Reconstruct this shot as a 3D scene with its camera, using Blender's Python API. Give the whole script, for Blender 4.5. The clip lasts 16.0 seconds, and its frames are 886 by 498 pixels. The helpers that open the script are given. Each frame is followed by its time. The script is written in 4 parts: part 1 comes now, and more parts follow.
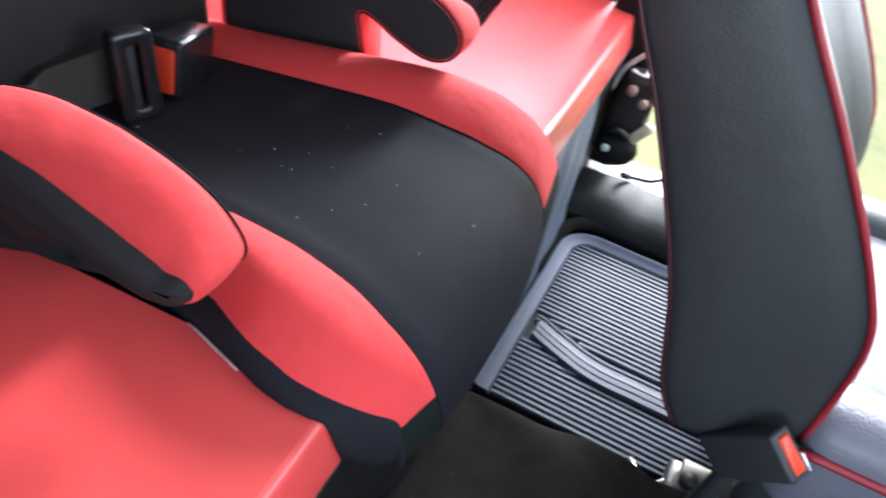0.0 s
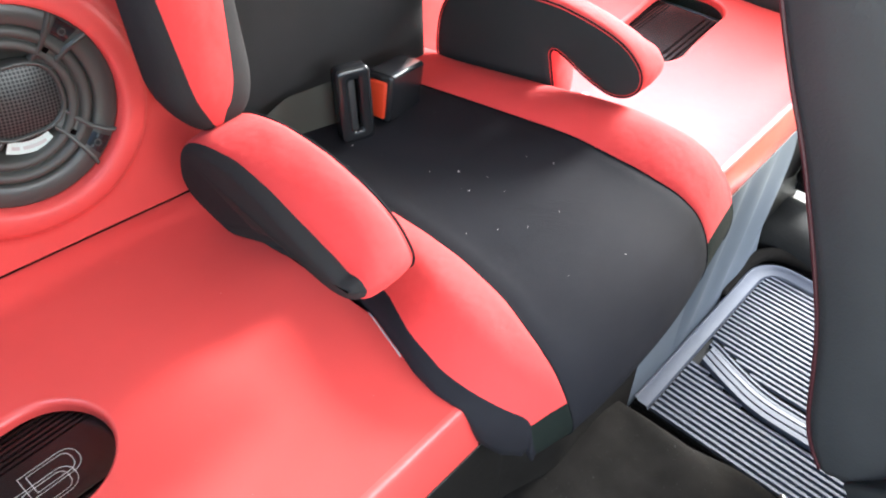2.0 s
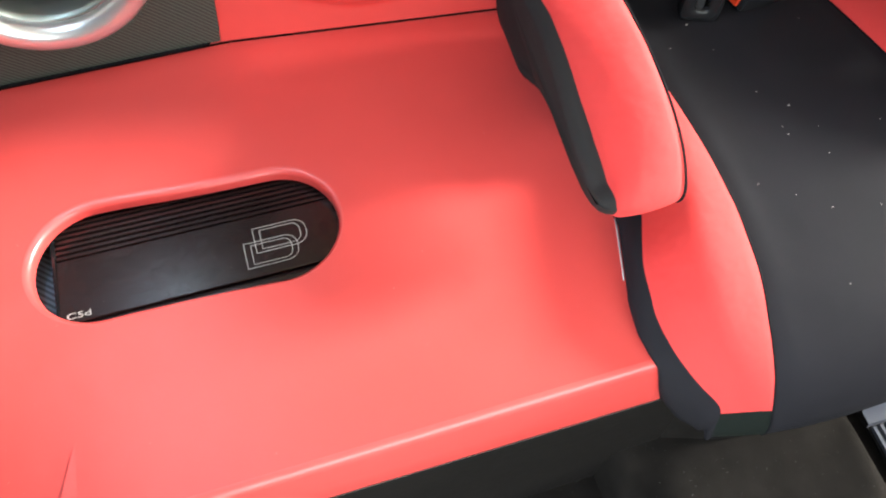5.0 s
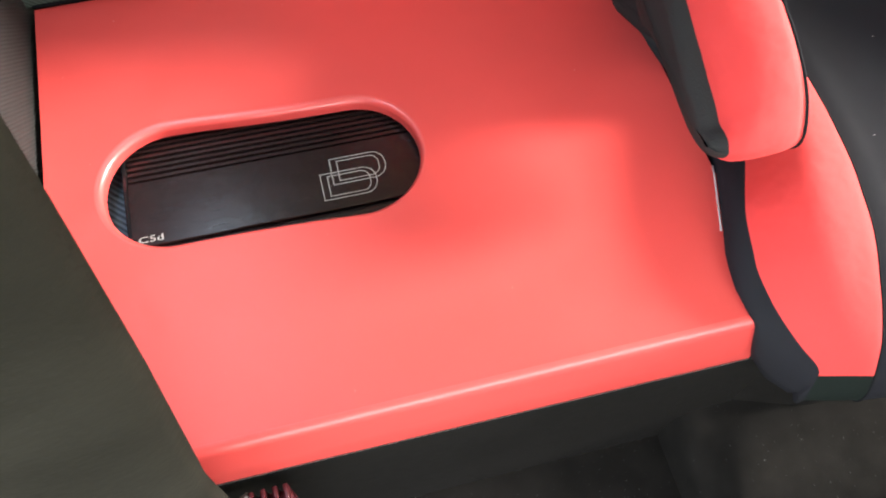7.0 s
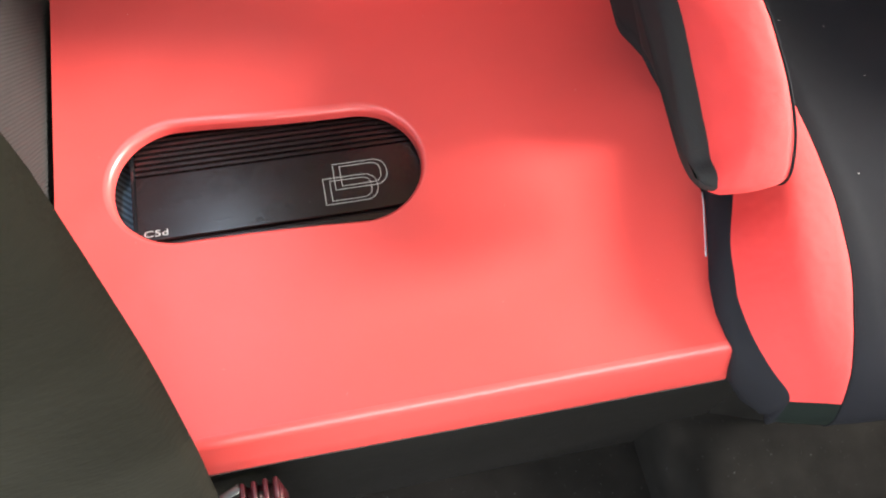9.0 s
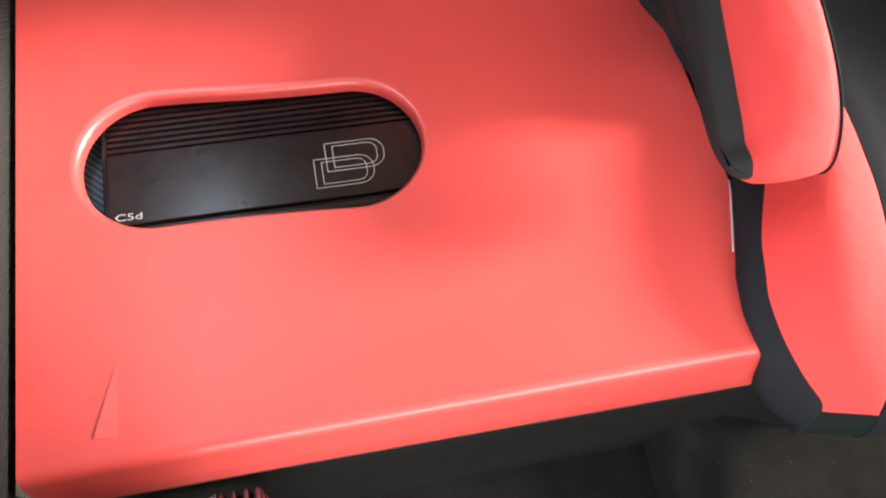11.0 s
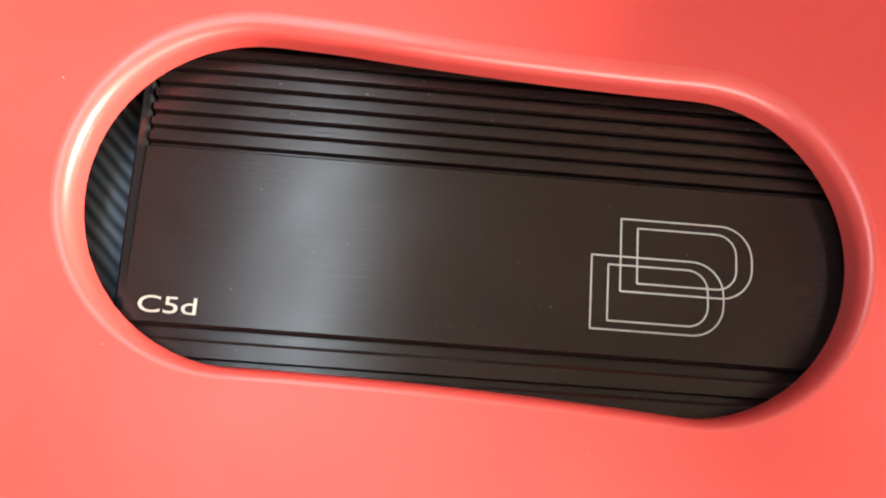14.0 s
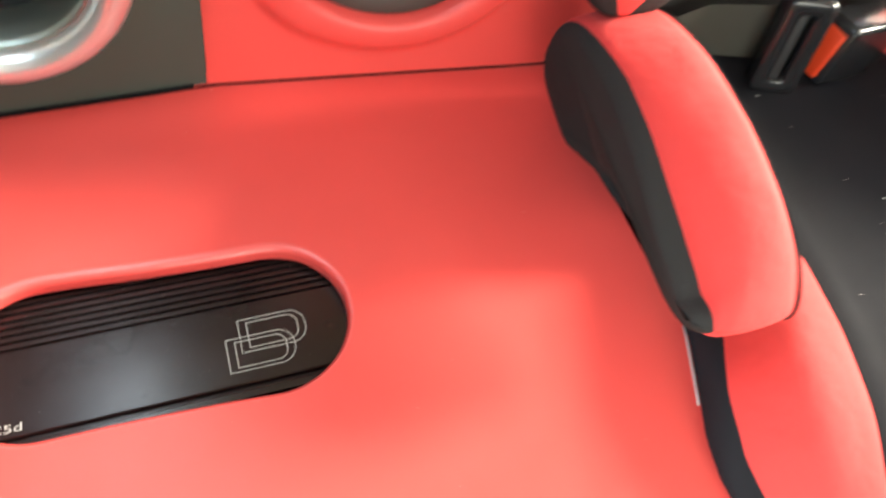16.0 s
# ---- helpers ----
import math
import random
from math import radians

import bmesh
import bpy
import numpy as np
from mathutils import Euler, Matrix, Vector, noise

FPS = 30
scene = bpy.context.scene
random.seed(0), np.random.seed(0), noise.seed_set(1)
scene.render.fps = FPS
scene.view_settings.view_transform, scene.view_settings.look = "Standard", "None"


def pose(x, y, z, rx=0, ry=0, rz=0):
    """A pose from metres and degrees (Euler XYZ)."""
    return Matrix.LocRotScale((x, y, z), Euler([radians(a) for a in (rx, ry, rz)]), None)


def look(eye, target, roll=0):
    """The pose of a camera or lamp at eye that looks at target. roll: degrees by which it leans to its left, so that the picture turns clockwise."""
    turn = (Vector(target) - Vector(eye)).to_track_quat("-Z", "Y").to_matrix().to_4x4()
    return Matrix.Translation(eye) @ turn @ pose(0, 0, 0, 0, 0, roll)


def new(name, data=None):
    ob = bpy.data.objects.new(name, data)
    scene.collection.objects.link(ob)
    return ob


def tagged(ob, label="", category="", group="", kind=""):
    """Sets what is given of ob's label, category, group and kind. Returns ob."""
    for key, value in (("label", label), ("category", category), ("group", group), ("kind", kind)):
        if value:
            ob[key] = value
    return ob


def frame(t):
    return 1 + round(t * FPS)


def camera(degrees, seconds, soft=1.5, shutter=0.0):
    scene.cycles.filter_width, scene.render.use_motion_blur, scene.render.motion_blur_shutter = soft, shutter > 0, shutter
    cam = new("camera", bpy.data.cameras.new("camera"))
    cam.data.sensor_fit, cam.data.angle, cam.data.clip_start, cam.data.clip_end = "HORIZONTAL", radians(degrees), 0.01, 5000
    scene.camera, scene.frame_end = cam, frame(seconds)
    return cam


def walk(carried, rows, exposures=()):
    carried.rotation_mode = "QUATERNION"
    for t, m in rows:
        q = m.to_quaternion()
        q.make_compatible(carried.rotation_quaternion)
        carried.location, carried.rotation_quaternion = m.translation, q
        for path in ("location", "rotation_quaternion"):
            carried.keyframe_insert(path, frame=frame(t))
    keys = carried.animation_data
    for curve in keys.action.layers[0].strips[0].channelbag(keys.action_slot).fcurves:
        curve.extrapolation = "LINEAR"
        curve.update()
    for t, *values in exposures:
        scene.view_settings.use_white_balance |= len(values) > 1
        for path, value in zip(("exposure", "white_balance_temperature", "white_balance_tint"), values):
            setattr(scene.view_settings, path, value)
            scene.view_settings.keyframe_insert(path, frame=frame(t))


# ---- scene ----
cam = camera(59.3, 16.0, soft=2.0, shutter=0.35)
PATH = [
    (0, (0.048, -0.414, 0.933), (1.495, -0.008, -0.386), 12.6),
    (0.2, (0.056, -0.45, 0.952), (1.412, 0.146, -0.394), 7.5),
    (0.3, (0.059, -0.458, 0.953), (1.389, 0.185, -0.394), 6.0),
    (0.5, (0.069, -0.468, 0.961), (1.351, 0.231, -0.406), 5.2),
    (0.8, (0.063, -0.463, 0.955), (1.32, 0.251, -0.436), 6.8),
    (1, (0.067, -0.458, 0.942), (1.259, 0.32, -0.464), 5.0),
    (1.2, (0.06, -0.451, 0.949), (1.205, 0.379, -0.451), 3.8),
    (1.5, (0.048, -0.462, 0.978), (1.176, 0.431, -0.412), 2.5),
    (2, (0.029, -0.501, 1.028), (1.162, 0.394, -0.356), 2.8),
    (2.5, (0.008, -0.508, 1.045), (1.135, 0.411, -0.328), 2.5),
    (2.8, (-0.012, -0.503, 1.041), (1.047, 0.471, -0.349), 4.8),
    (3, (0.0, -0.524, 1.017), (0.94, 0.574, -0.365), 2.3),
    (3.1, (0.006, -0.519, 1.015), (0.9, 0.598, -0.382), 2.6),
    (3.3, (0.026, -0.506, 1.011), (0.82, 0.624, -0.434), 2.8),
    (3.5, (0.044, -0.493, 1.003), (0.779, 0.627, -0.481), 3.3),
    (4, (0.081, -0.465, 1.037), (0.637, 0.6, -0.562), 2.7),
    (4.5, (0.1, -0.447, 1.044), (0.549, 0.544, -0.634), 3.5),
    (5, (0.1, -0.427, 1.046), (0.478, 0.499, -0.686), 4.1),
    (7.3, (0.048, -0.41, 1.003), (0.323, 0.446, -0.778), 4.3),
    (7.5, (0.057, -0.416, 1.008), (0.323, 0.449, -0.776), 4.7),
    (8, (0.045, -0.39, 1.025), (0.337, 0.414, -0.783), 8.2),
    (8.5, (0.046, -0.392, 1.034), (0.347, 0.408, -0.774), 8.4),
    (9, (0.048, -0.394, 1.04), (0.35, 0.406, -0.768), 8.8),
    (11.5, (0.062, -0.331, 0.973), (0.356, 0.387, -0.87), 11.7),
    (12, (0.09, -0.227, 0.937), (0.297, 0.301, -0.981), 12.8),
    (12.2, (0.072, -0.209, 0.887), (0.331, 0.354, -1.009), 16.6),
    (12.3, (0.062, -0.204, 0.863), (0.358, 0.362, -1.032), 20.2),
    (12.5, (0.051, -0.187, 0.821), (0.376, 0.438, -1.051), 22.6),
    (12.8, (0.036, -0.133, 0.756), (0.287, 0.392, -1.147), 24.8),
    (13, (0.012, -0.104, 0.718), (0.199, 0.315, -1.228), 24.2),
    (13.2, (0.002, -0.088, 0.689), (0.119, 0.279, -1.262), 19.2),
    (13.5, (-0.011, -0.074, 0.669), (0.085, 0.303, -1.293), 16.9),
    (14, (-0.009, -0.07, 0.671), (0.068, 0.34, -1.285), 13.8),
    (14.5, (-0.009, -0.075, 0.674), (0.087, 0.371, -1.273), 15.3),
    (14.8, (0.004, -0.088, 0.698), (0.059, 0.438, -1.215), 8.2),
    (15, (0.022, -0.104, 0.735), (0.099, 0.498, -1.171), 7.2),
    (15.2, (0.044, -0.133, 0.775), (0.204, 0.555, -1.084), 9.6),
    (15.5, (0.07, -0.186, 0.848), (0.376, 0.571, -0.978), 12.7),
    (15.8, (0.073, -0.246, 0.908), (0.527, 0.611, -0.833), 14.6),
    (16, (0.079, -0.295, 0.944), (0.593, 0.672, -0.729), 11.5),
]
walk(cam, [(t, look(e, g, r)) for t, e, g, r in PATH], exposures=[(0,1.06,5600,10),(0.5,1.34,5700,9),(1,1.54,5800,9),(1.5,1.86,5900,8),(2.5,1.92,6200,7),(4,1.82,6500,6),(7.5,1.72,6600,6),(9,1.74,6600,6),(11.5,1.6,6800,5),(12.5,1.48,6900,6),(14.5,1.9,7400,4),(15.5,1.85,7300,4),(16,1.92,7300,4)])

# ---- light ----
world = bpy.data.worlds.new("sky")
scene.world = world
world.use_nodes = True
wn = world.node_tree.nodes
sky = wn.new("ShaderNodeTexSky")
sky.sky_type, sky.sun_disc = "NISHITA", False
sky.sun_elevation, sky.sun_rotation = radians(20.5), radians(94)
wn["Background"].inputs["Strength"].default_value = 0.14
world.node_tree.links.new(sky.outputs[0], wn["Background"].inputs["Color"])
sun = new("sun", bpy.data.lights.new("sun", "SUN"))
sun.data.energy, sun.data.angle, sun.data.color = 4.8, radians(14), (1.0, 0.96, 0.90)
sun.matrix_world = look((8, -0.56, 3.0), (0, 0, 0))


def area_lamp(name, eye, target, sx, sy, power, colour):
    lamp = new(name, bpy.data.lights.new(name, "AREA"))
    lamp.data.shape, lamp.data.size, lamp.data.size_y = "RECTANGLE", sx, sy
    lamp.data.energy, lamp.data.color = power, colour
    lamp.matrix_world = look(eye, target)
    return lamp


# daylight in the two door openings, the windscreen and the rear side windows
area_lamp("left_door_daylight", (-0.75, -0.80, 0.62), (0.6, -0.1, 0.5), 0.9, 0.4, 5.5, (0.95, 0.97, 1.0))
area_lamp("windscreen_daylight", (0.45, -1.55, 1.15), (0.3, 0.0, 0.4), 1.6, 0.22, 7.4, (1.0, 0.98, 0.93))
area_lamp("right_door_daylight", (1.68, -0.80, 0.95), (0.9, -0.35, 0.25), 0.9, 0.8, 12.0, (1.0, 0.98, 0.95))
area_lamp("rear_window_daylight", (1.47, 0.06, 0.82), (0.3, -0.12, 0.40), 0.55, 0.38, 2.2, (0.98, 0.98, 1.0))
area_lamp("side_window_daylight", (-0.15, 0.12, 1.12), (0.07, 0.1, 0.5), 0.55, 0.10, 0.8, (0.62, 0.82, 1.0))


# ---- materials ----
def material(name, colour, rough=0.5, metal=0.0, spec=0.5, sheen=0.0, grain=0.0, grain_size=900.0, blotch=0.06, blotch_size=9.0, coat=0.0, coat_rough=0.2):
    """A principled material with blotches, fine grain bump and uneven gloss."""
    m = bpy.data.materials.new(name)
    m.use_nodes = True
    nt = m.node_tree
    b = nt.nodes["Principled BSDF"]
    b.inputs["Metallic"].default_value = metal
    b.inputs["Specular IOR Level"].default_value = spec
    b.inputs["Sheen Weight"].default_value = sheen
    b.inputs["Coat Weight"].default_value = coat
    b.inputs["Coat Roughness"].default_value = coat_rough
    co = nt.nodes.new("ShaderNodeTexCoord")
    n1 = nt.nodes.new("ShaderNodeTexNoise")
    n1.inputs["Scale"].default_value, n1.inputs["Detail"].default_value = blotch_size, 6.0
    nt.links.new(co.outputs["Object"], n1.inputs["Vector"])
    mix = nt.nodes.new("ShaderNodeMix")
    mix.data_type = "RGBA"
    mix.inputs[6].default_value = (*[c * (1 - blotch) for c in colour], 1)
    mix.inputs[7].default_value = (*[min(1, c * (1 + blotch)) for c in colour], 1)
    nt.links.new(n1.outputs["Fac"], mix.inputs[0])
    nt.links.new(mix.outputs[2], b.inputs["Base Color"])
    ramp = nt.nodes.new("ShaderNodeMapRange")
    ramp.inputs["To Min"].default_value, ramp.inputs["To Max"].default_value = max(0.02, rough - 0.04), min(1, rough + 0.04)
    n2 = nt.nodes.new("ShaderNodeTexNoise")
    n2.inputs["Scale"].default_value, n2.inputs["Detail"].default_value = blotch_size * 6, 4.0
    nt.links.new(co.outputs["Object"], n2.inputs["Vector"])
    nt.links.new(n2.outputs["Fac"], ramp.inputs["Value"])
    nt.links.new(ramp.outputs[0], b.inputs["Roughness"])
    if grain:
        n3 = nt.nodes.new("ShaderNodeTexNoise")
        n3.inputs["Scale"].default_value, n3.inputs["Detail"].default_value = grain_size, 3.0
        nt.links.new(co.outputs["Object"], n3.inputs["Vector"])
        bump = nt.nodes.new("ShaderNodeBump")
        bump.inputs["Strength"].default_value, bump.inputs["Distance"].default_value = grain, 0.001
        nt.links.new(n3.outputs["Fac"], bump.inputs["Height"])
        nt.links.new(bump.outputs[0], b.inputs["Normal"])
    return m


def weave(name, dark, light, size, rough=0.4):
    """Twill weave of a carbon-look vinyl."""
    m = material(name, dark, rough)
    nt = m.node_tree
    b = nt.nodes["Principled BSDF"]
    co = nt.nodes.new("ShaderNodeTexCoord")
    w1 = nt.nodes.new("ShaderNodeTexWave")
    w1.bands_direction = "DIAGONAL"
    w1.inputs["Scale"].default_value, w1.inputs["Distortion"].default_value = size, 0.6
    nt.links.new(co.outputs["Object"], w1.inputs["Vector"])
    mix = nt.nodes.new("ShaderNodeMix")
    mix.data_type = "RGBA"
    mix.inputs[6].default_value, mix.inputs[7].default_value = (*dark, 1), (*light, 1)
    nt.links.new(w1.outputs["Fac"], mix.inputs[0])
    nt.links.new(mix.outputs[2], b.inputs["Base Color"])
    bump = nt.nodes.new("ShaderNodeBump")
    bump.inputs["Strength"].default_value, bump.inputs["Distance"].default_value = 0.5, 0.0008
    nt.links.new(w1.outputs["Fac"], bump.inputs["Height"])
    nt.links.new(bump.outputs[0], b.inputs["Normal"])
    return m


RED_VINYL = material("red_vinyl", (0.755, 0.077, 0.070), 0.42, spec=0.45, grain=0.06, grain_size=800, blotch=0.07)
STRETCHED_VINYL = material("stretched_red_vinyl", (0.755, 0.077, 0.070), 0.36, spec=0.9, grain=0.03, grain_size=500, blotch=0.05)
RED_FABRIC = material("red_fabric", (0.67, 0.052, 0.051), 0.85, spec=0.25, sheen=0.05, grain=0.35, grain_size=1500)
BLACK_FABRIC = material("black_fabric", (0.0165, 0.0162, 0.0200), 0.70, spec=0.06, sheen=0.0, grain=0.4, grain_size=1500, blotch=0.25)
# Paler copy of the black cloth: light on upright sides put into the colour
LIT_BLACK_CLOTH = material("lit_black_cloth", (0.029, 0.0275, 0.028), 0.8, spec=0.08, grain=0.6, grain_size=700, blotch=0.2)
HEM = material("green_black_hem", (0.009, 0.0125, 0.011), 0.75, spec=0.1, grain=0.4, grain_size=1200, blotch=0.25)
BLACK_LEATHER = material("black_leather", (0.035, 0.0355, 0.038), 0.47, spec=0.36, grain=0.45, grain_size=330, blotch=0.2)
# Black leather greyed: the sky's sheen on the cushion is put into the colour
SHEEN_LEATHER = material("sheen_grey_leather", (0.15, 0.145, 0.175), 0.42, spec=0.5, grain=1.0, grain_size=260, blotch=0.15)
DARK_PIPING = material("dark_red_piping", (0.045, 0.006, 0.010), 0.5, grain=0.2)
RED_PIPING = material("red_piping", (0.27, 0.012, 0.022), 0.45, grain=0.2)
BLACK_PIPING = material("black_piping", (0.008, 0.008, 0.010), 0.85, spec=0.1, grain=0.3)
CARBON = weave("carbon_vinyl", (0.018, 0.025, 0.021), (0.075, 0.104, 0.088), 110, 0.5)
BLUE_WEAVE = weave("blue_grey_weave", (0.05, 0.08, 0.11), (0.20, 0.29, 0.38), 90, 0.5)
AMP_BLACK = material("black_anodised_aluminium", (0.026, 0.0135, 0.0135), 0.26, metal=0.3, spec=0.5, blotch=0.15, blotch_size=22)
PLATE = material("pale_grey_plate", (0.66, 0.76, 0.72), 0.32, metal=0.1, spec=0.5)
def dusty(m, colour, scale, cut_at):
    """Specks of pale dust over a material's colour."""
    nt = m.node_tree
    b = nt.nodes["Principled BSDF"]
    old = b.inputs["Base Color"].links[0].from_socket
    co = nt.nodes.new("ShaderNodeTexCoord")
    n = nt.nodes.new("ShaderNodeTexNoise")
    n.inputs["Scale"].default_value, n.inputs["Detail"].default_value = scale, 1.0
    nt.links.new(co.outputs["Object"], n.inputs["Vector"])
    r = nt.nodes.new("ShaderNodeMapRange")
    r.inputs["From Min"].default_value, r.inputs["From Max"].default_value = cut_at, cut_at + 0.03
    nt.links.new(n.outputs["Fac"], r.inputs["Value"])
    mix = nt.nodes.new("ShaderNodeMix")
    mix.data_type = "RGBA"
    mix.inputs[7].default_value = (*colour, 1)
    nt.links.new(r.outputs[0], mix.inputs[0])
    nt.links.new(old, mix.inputs[6])
    nt.links.new(mix.outputs[2], b.inputs["Base Color"])


def brushed(m, along):
    """Fine brush marks along one axis, and smudges in the gloss."""
    nt = m.node_tree
    b = nt.nodes["Principled BSDF"]
    co = nt.nodes.new("ShaderNodeTexCoord")
    mp = nt.nodes.new("ShaderNodeMapping")
    mp.inputs["Scale"].default_value = along
    nt.links.new(co.outputs["Object"], mp.inputs["Vector"])
    n = nt.nodes.new("ShaderNodeTexNoise")
    n.inputs["Scale"].default_value, n.inputs["Detail"].default_value = 1.0, 3.0
    nt.links.new(mp.outputs[0], n.inputs["Vector"])
    bump = nt.nodes.new("ShaderNodeBump")
    bump.inputs["Strength"].default_value, bump.inputs["Distance"].default_value = 0.22, 0.0004
    nt.links.new(n.outputs["Fac"], bump.inputs["Height"])
    nt.links.new(bump.outputs[0], b.inputs["Normal"])
    n2 = nt.nodes.new("ShaderNodeTexNoise")
    n2.inputs["Scale"].default_value, n2.inputs["Detail"].default_value, n2.inputs["Distortion"].default_value = 20.0, 4.0, 1.0
    nt.links.new(co.outputs["Object"], n2.inputs["Vector"])
    r = nt.nodes.new("ShaderNodeMapRange")
    r.inputs["From Min"].default_value, r.inputs["From Max"].default_value = 0.35, 0.7
    r.inputs["To Min"].default_value, r.inputs["To Max"].default_value = 0.19, 0.26
    nt.links.new(n2.outputs["Fac"], r.inputs["Value"])
    nt.links.new(r.outputs[0], b.inputs["Roughness"])


def uneven(m, scale, height):
    """A slow swell under the fine grain, as of sheet stretched over board."""
    nt = m.node_tree
    b = nt.nodes["Principled BSDF"]
    co = nt.nodes.new("ShaderNodeTexCoord")
    n = nt.nodes.new("ShaderNodeTexNoise")
    n.inputs["Scale"].default_value, n.inputs["Detail"].default_value = scale, 2.0
    nt.links.new(co.outputs["Object"], n.inputs["Vector"])
    bump = nt.nodes.new("ShaderNodeBump")
    bump.inputs["Strength"].default_value, bump.inputs["Distance"].default_value = 1.0, height
    nt.links.new(n.outputs["Fac"], bump.inputs["Height"])
    if b.inputs["Normal"].links:
        nt.links.new(b.inputs["Normal"].links[0].from_socket, bump.inputs["Normal"])
    nt.links.new(bump.outputs[0], b.inputs["Normal"])


uneven(RED_VINYL, 14.0, 0.0022)
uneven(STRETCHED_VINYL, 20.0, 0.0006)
uneven(BLACK_LEATHER, 26.0, 0.0014)
uneven(BLACK_FABRIC, 22.0, 0.0008)
uneven(LIT_BLACK_CLOTH, 22.0, 0.0008)
uneven(RED_FABRIC, 30.0, 0.003)
dusty(RED_VINYL, (0.85, 0.40, 0.36), 300, 0.83)
brushed(AMP_BLACK, (25, 1400, 1400))
dusty(AMP_BLACK, (0.11, 0.09, 0.09), 560, 0.78)
# Gloss-free black for the panel joint and the shade in the screw recesses
GAP_BLACK = material("dark_gap", (0.003, 0.002, 0.002), 0.9, spec=0.0)
THREAD = material("grey_thread", (0.09, 0.09, 0.085), 0.7)
PALE_INK = material("pale_ink", (0.52, 0.50, 0.48), 0.5)
PLASTIC = material("black_plastic", (0.016, 0.016, 0.018), 0.22, spec=0.5, blotch=0.15)
DULL_PLASTIC = material("dull_black_plastic", (0.030, 0.031, 0.033), 0.5, grain=0.2, blotch=0.2)
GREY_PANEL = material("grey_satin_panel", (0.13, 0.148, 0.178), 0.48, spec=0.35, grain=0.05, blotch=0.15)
BUTTON_RED = material("red_plastic", (0.75, 0.06, 0.02), 0.35, spec=0.5)
CHROME = material("chrome", (0.90, 0.90, 0.90), 0.33, metal=0.85, blotch=0.03)
SATIN_METAL = material("satin_metal", (0.42, 0.47, 0.44), 0.40, metal=1.0, blotch=0.1)
STEEL = material("dull_steel", (0.35, 0.33, 0.30), 0.38, metal=1.0, blotch=0.3, blotch_size=40)
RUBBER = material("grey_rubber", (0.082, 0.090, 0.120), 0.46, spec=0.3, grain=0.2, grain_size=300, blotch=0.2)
CARPET = material("black_carpet", (0.0115, 0.0102, 0.0094), 0.95, spec=0.05, grain=1.0, grain_size=1100, blotch=0.5, blotch_size=30)
FELT = material("dark_felt_trim", (0.0168, 0.0160, 0.0135), 0.95, spec=0.03, grain=0.5, grain_size=420, blotch=0.6, blotch_size=24)
dusty(CARPET, (0.05, 0.05, 0.05), 300, 0.74)
WEBBING = material("belt_webbing", (0.042, 0.043, 0.035), 0.75, grain=0.6, grain_size=1200)
WHITE_PLASTIC = material("pale_plastic", (0.55, 0.52, 0.52), 0.5)
# Lining of the unseen roof, kept pale to bounce light into the cabin
ROOF_BOUNCE = material("roof_bounce", (0.56, 0.55, 0.53), 0.9, grain=0.4)
DARK_TRIM = material("dark_trim", (0.030, 0.029, 0.028), 0.6, grain=0.4, grain_size=500, blotch=0.2)
GRASS = material("dry_grass", (0.46, 0.44, 0.16), 0.9, grain=1.0, grain_size=60, blotch=0.5, blotch_size=6)
CONE = material("speaker_cone", (0.060, 0.056, 0.050), 0.5, grain=0.3, grain_size=500, blotch=0.2)
MAROON = material("maroon_plastic", (0.07, 0.010, 0.014), 0.3, blotch=0.3, blotch_size=40)
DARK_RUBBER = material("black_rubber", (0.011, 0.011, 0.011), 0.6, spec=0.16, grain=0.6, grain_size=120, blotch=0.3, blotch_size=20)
PALE_PAINT = material("pale_paint", (0.72, 0.70, 0.66), 0.35, spec=0.5, blotch=0.15, blotch_size=30)
BROWN_PLASTIC = material("brown_black_plastic", (0.016, 0.010, 0.009), 0.45, grain=0.2, blotch=0.4, blotch_size=60)
RIVET = material("pinkish_rivet", (0.36, 0.22, 0.18), 0.5, metal=0.2, blotch=0.3, blotch_size=120)
CREAM = material("cream_foam", (0.74, 0.66, 0.48), 0.85, grain=0.8, grain_size=250, blotch=0.2, blotch_size=60)
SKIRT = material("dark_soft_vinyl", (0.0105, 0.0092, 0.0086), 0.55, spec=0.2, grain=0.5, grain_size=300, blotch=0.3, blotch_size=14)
RIBBED_TRIM = weave("ribbed_side_trim", (0.0052, 0.0044, 0.0043), (0.0098, 0.0083, 0.0080), 130, 0.85)
SPEAKER_PLASTIC = material("speaker_plastic", (0.055, 0.0525, 0.048), 0.34, grain=0.2, blotch=0.2)
MESH = material("speaker_mesh", (0.075, 0.073, 0.070), 0.45, metal=0.4, blotch=0.2)


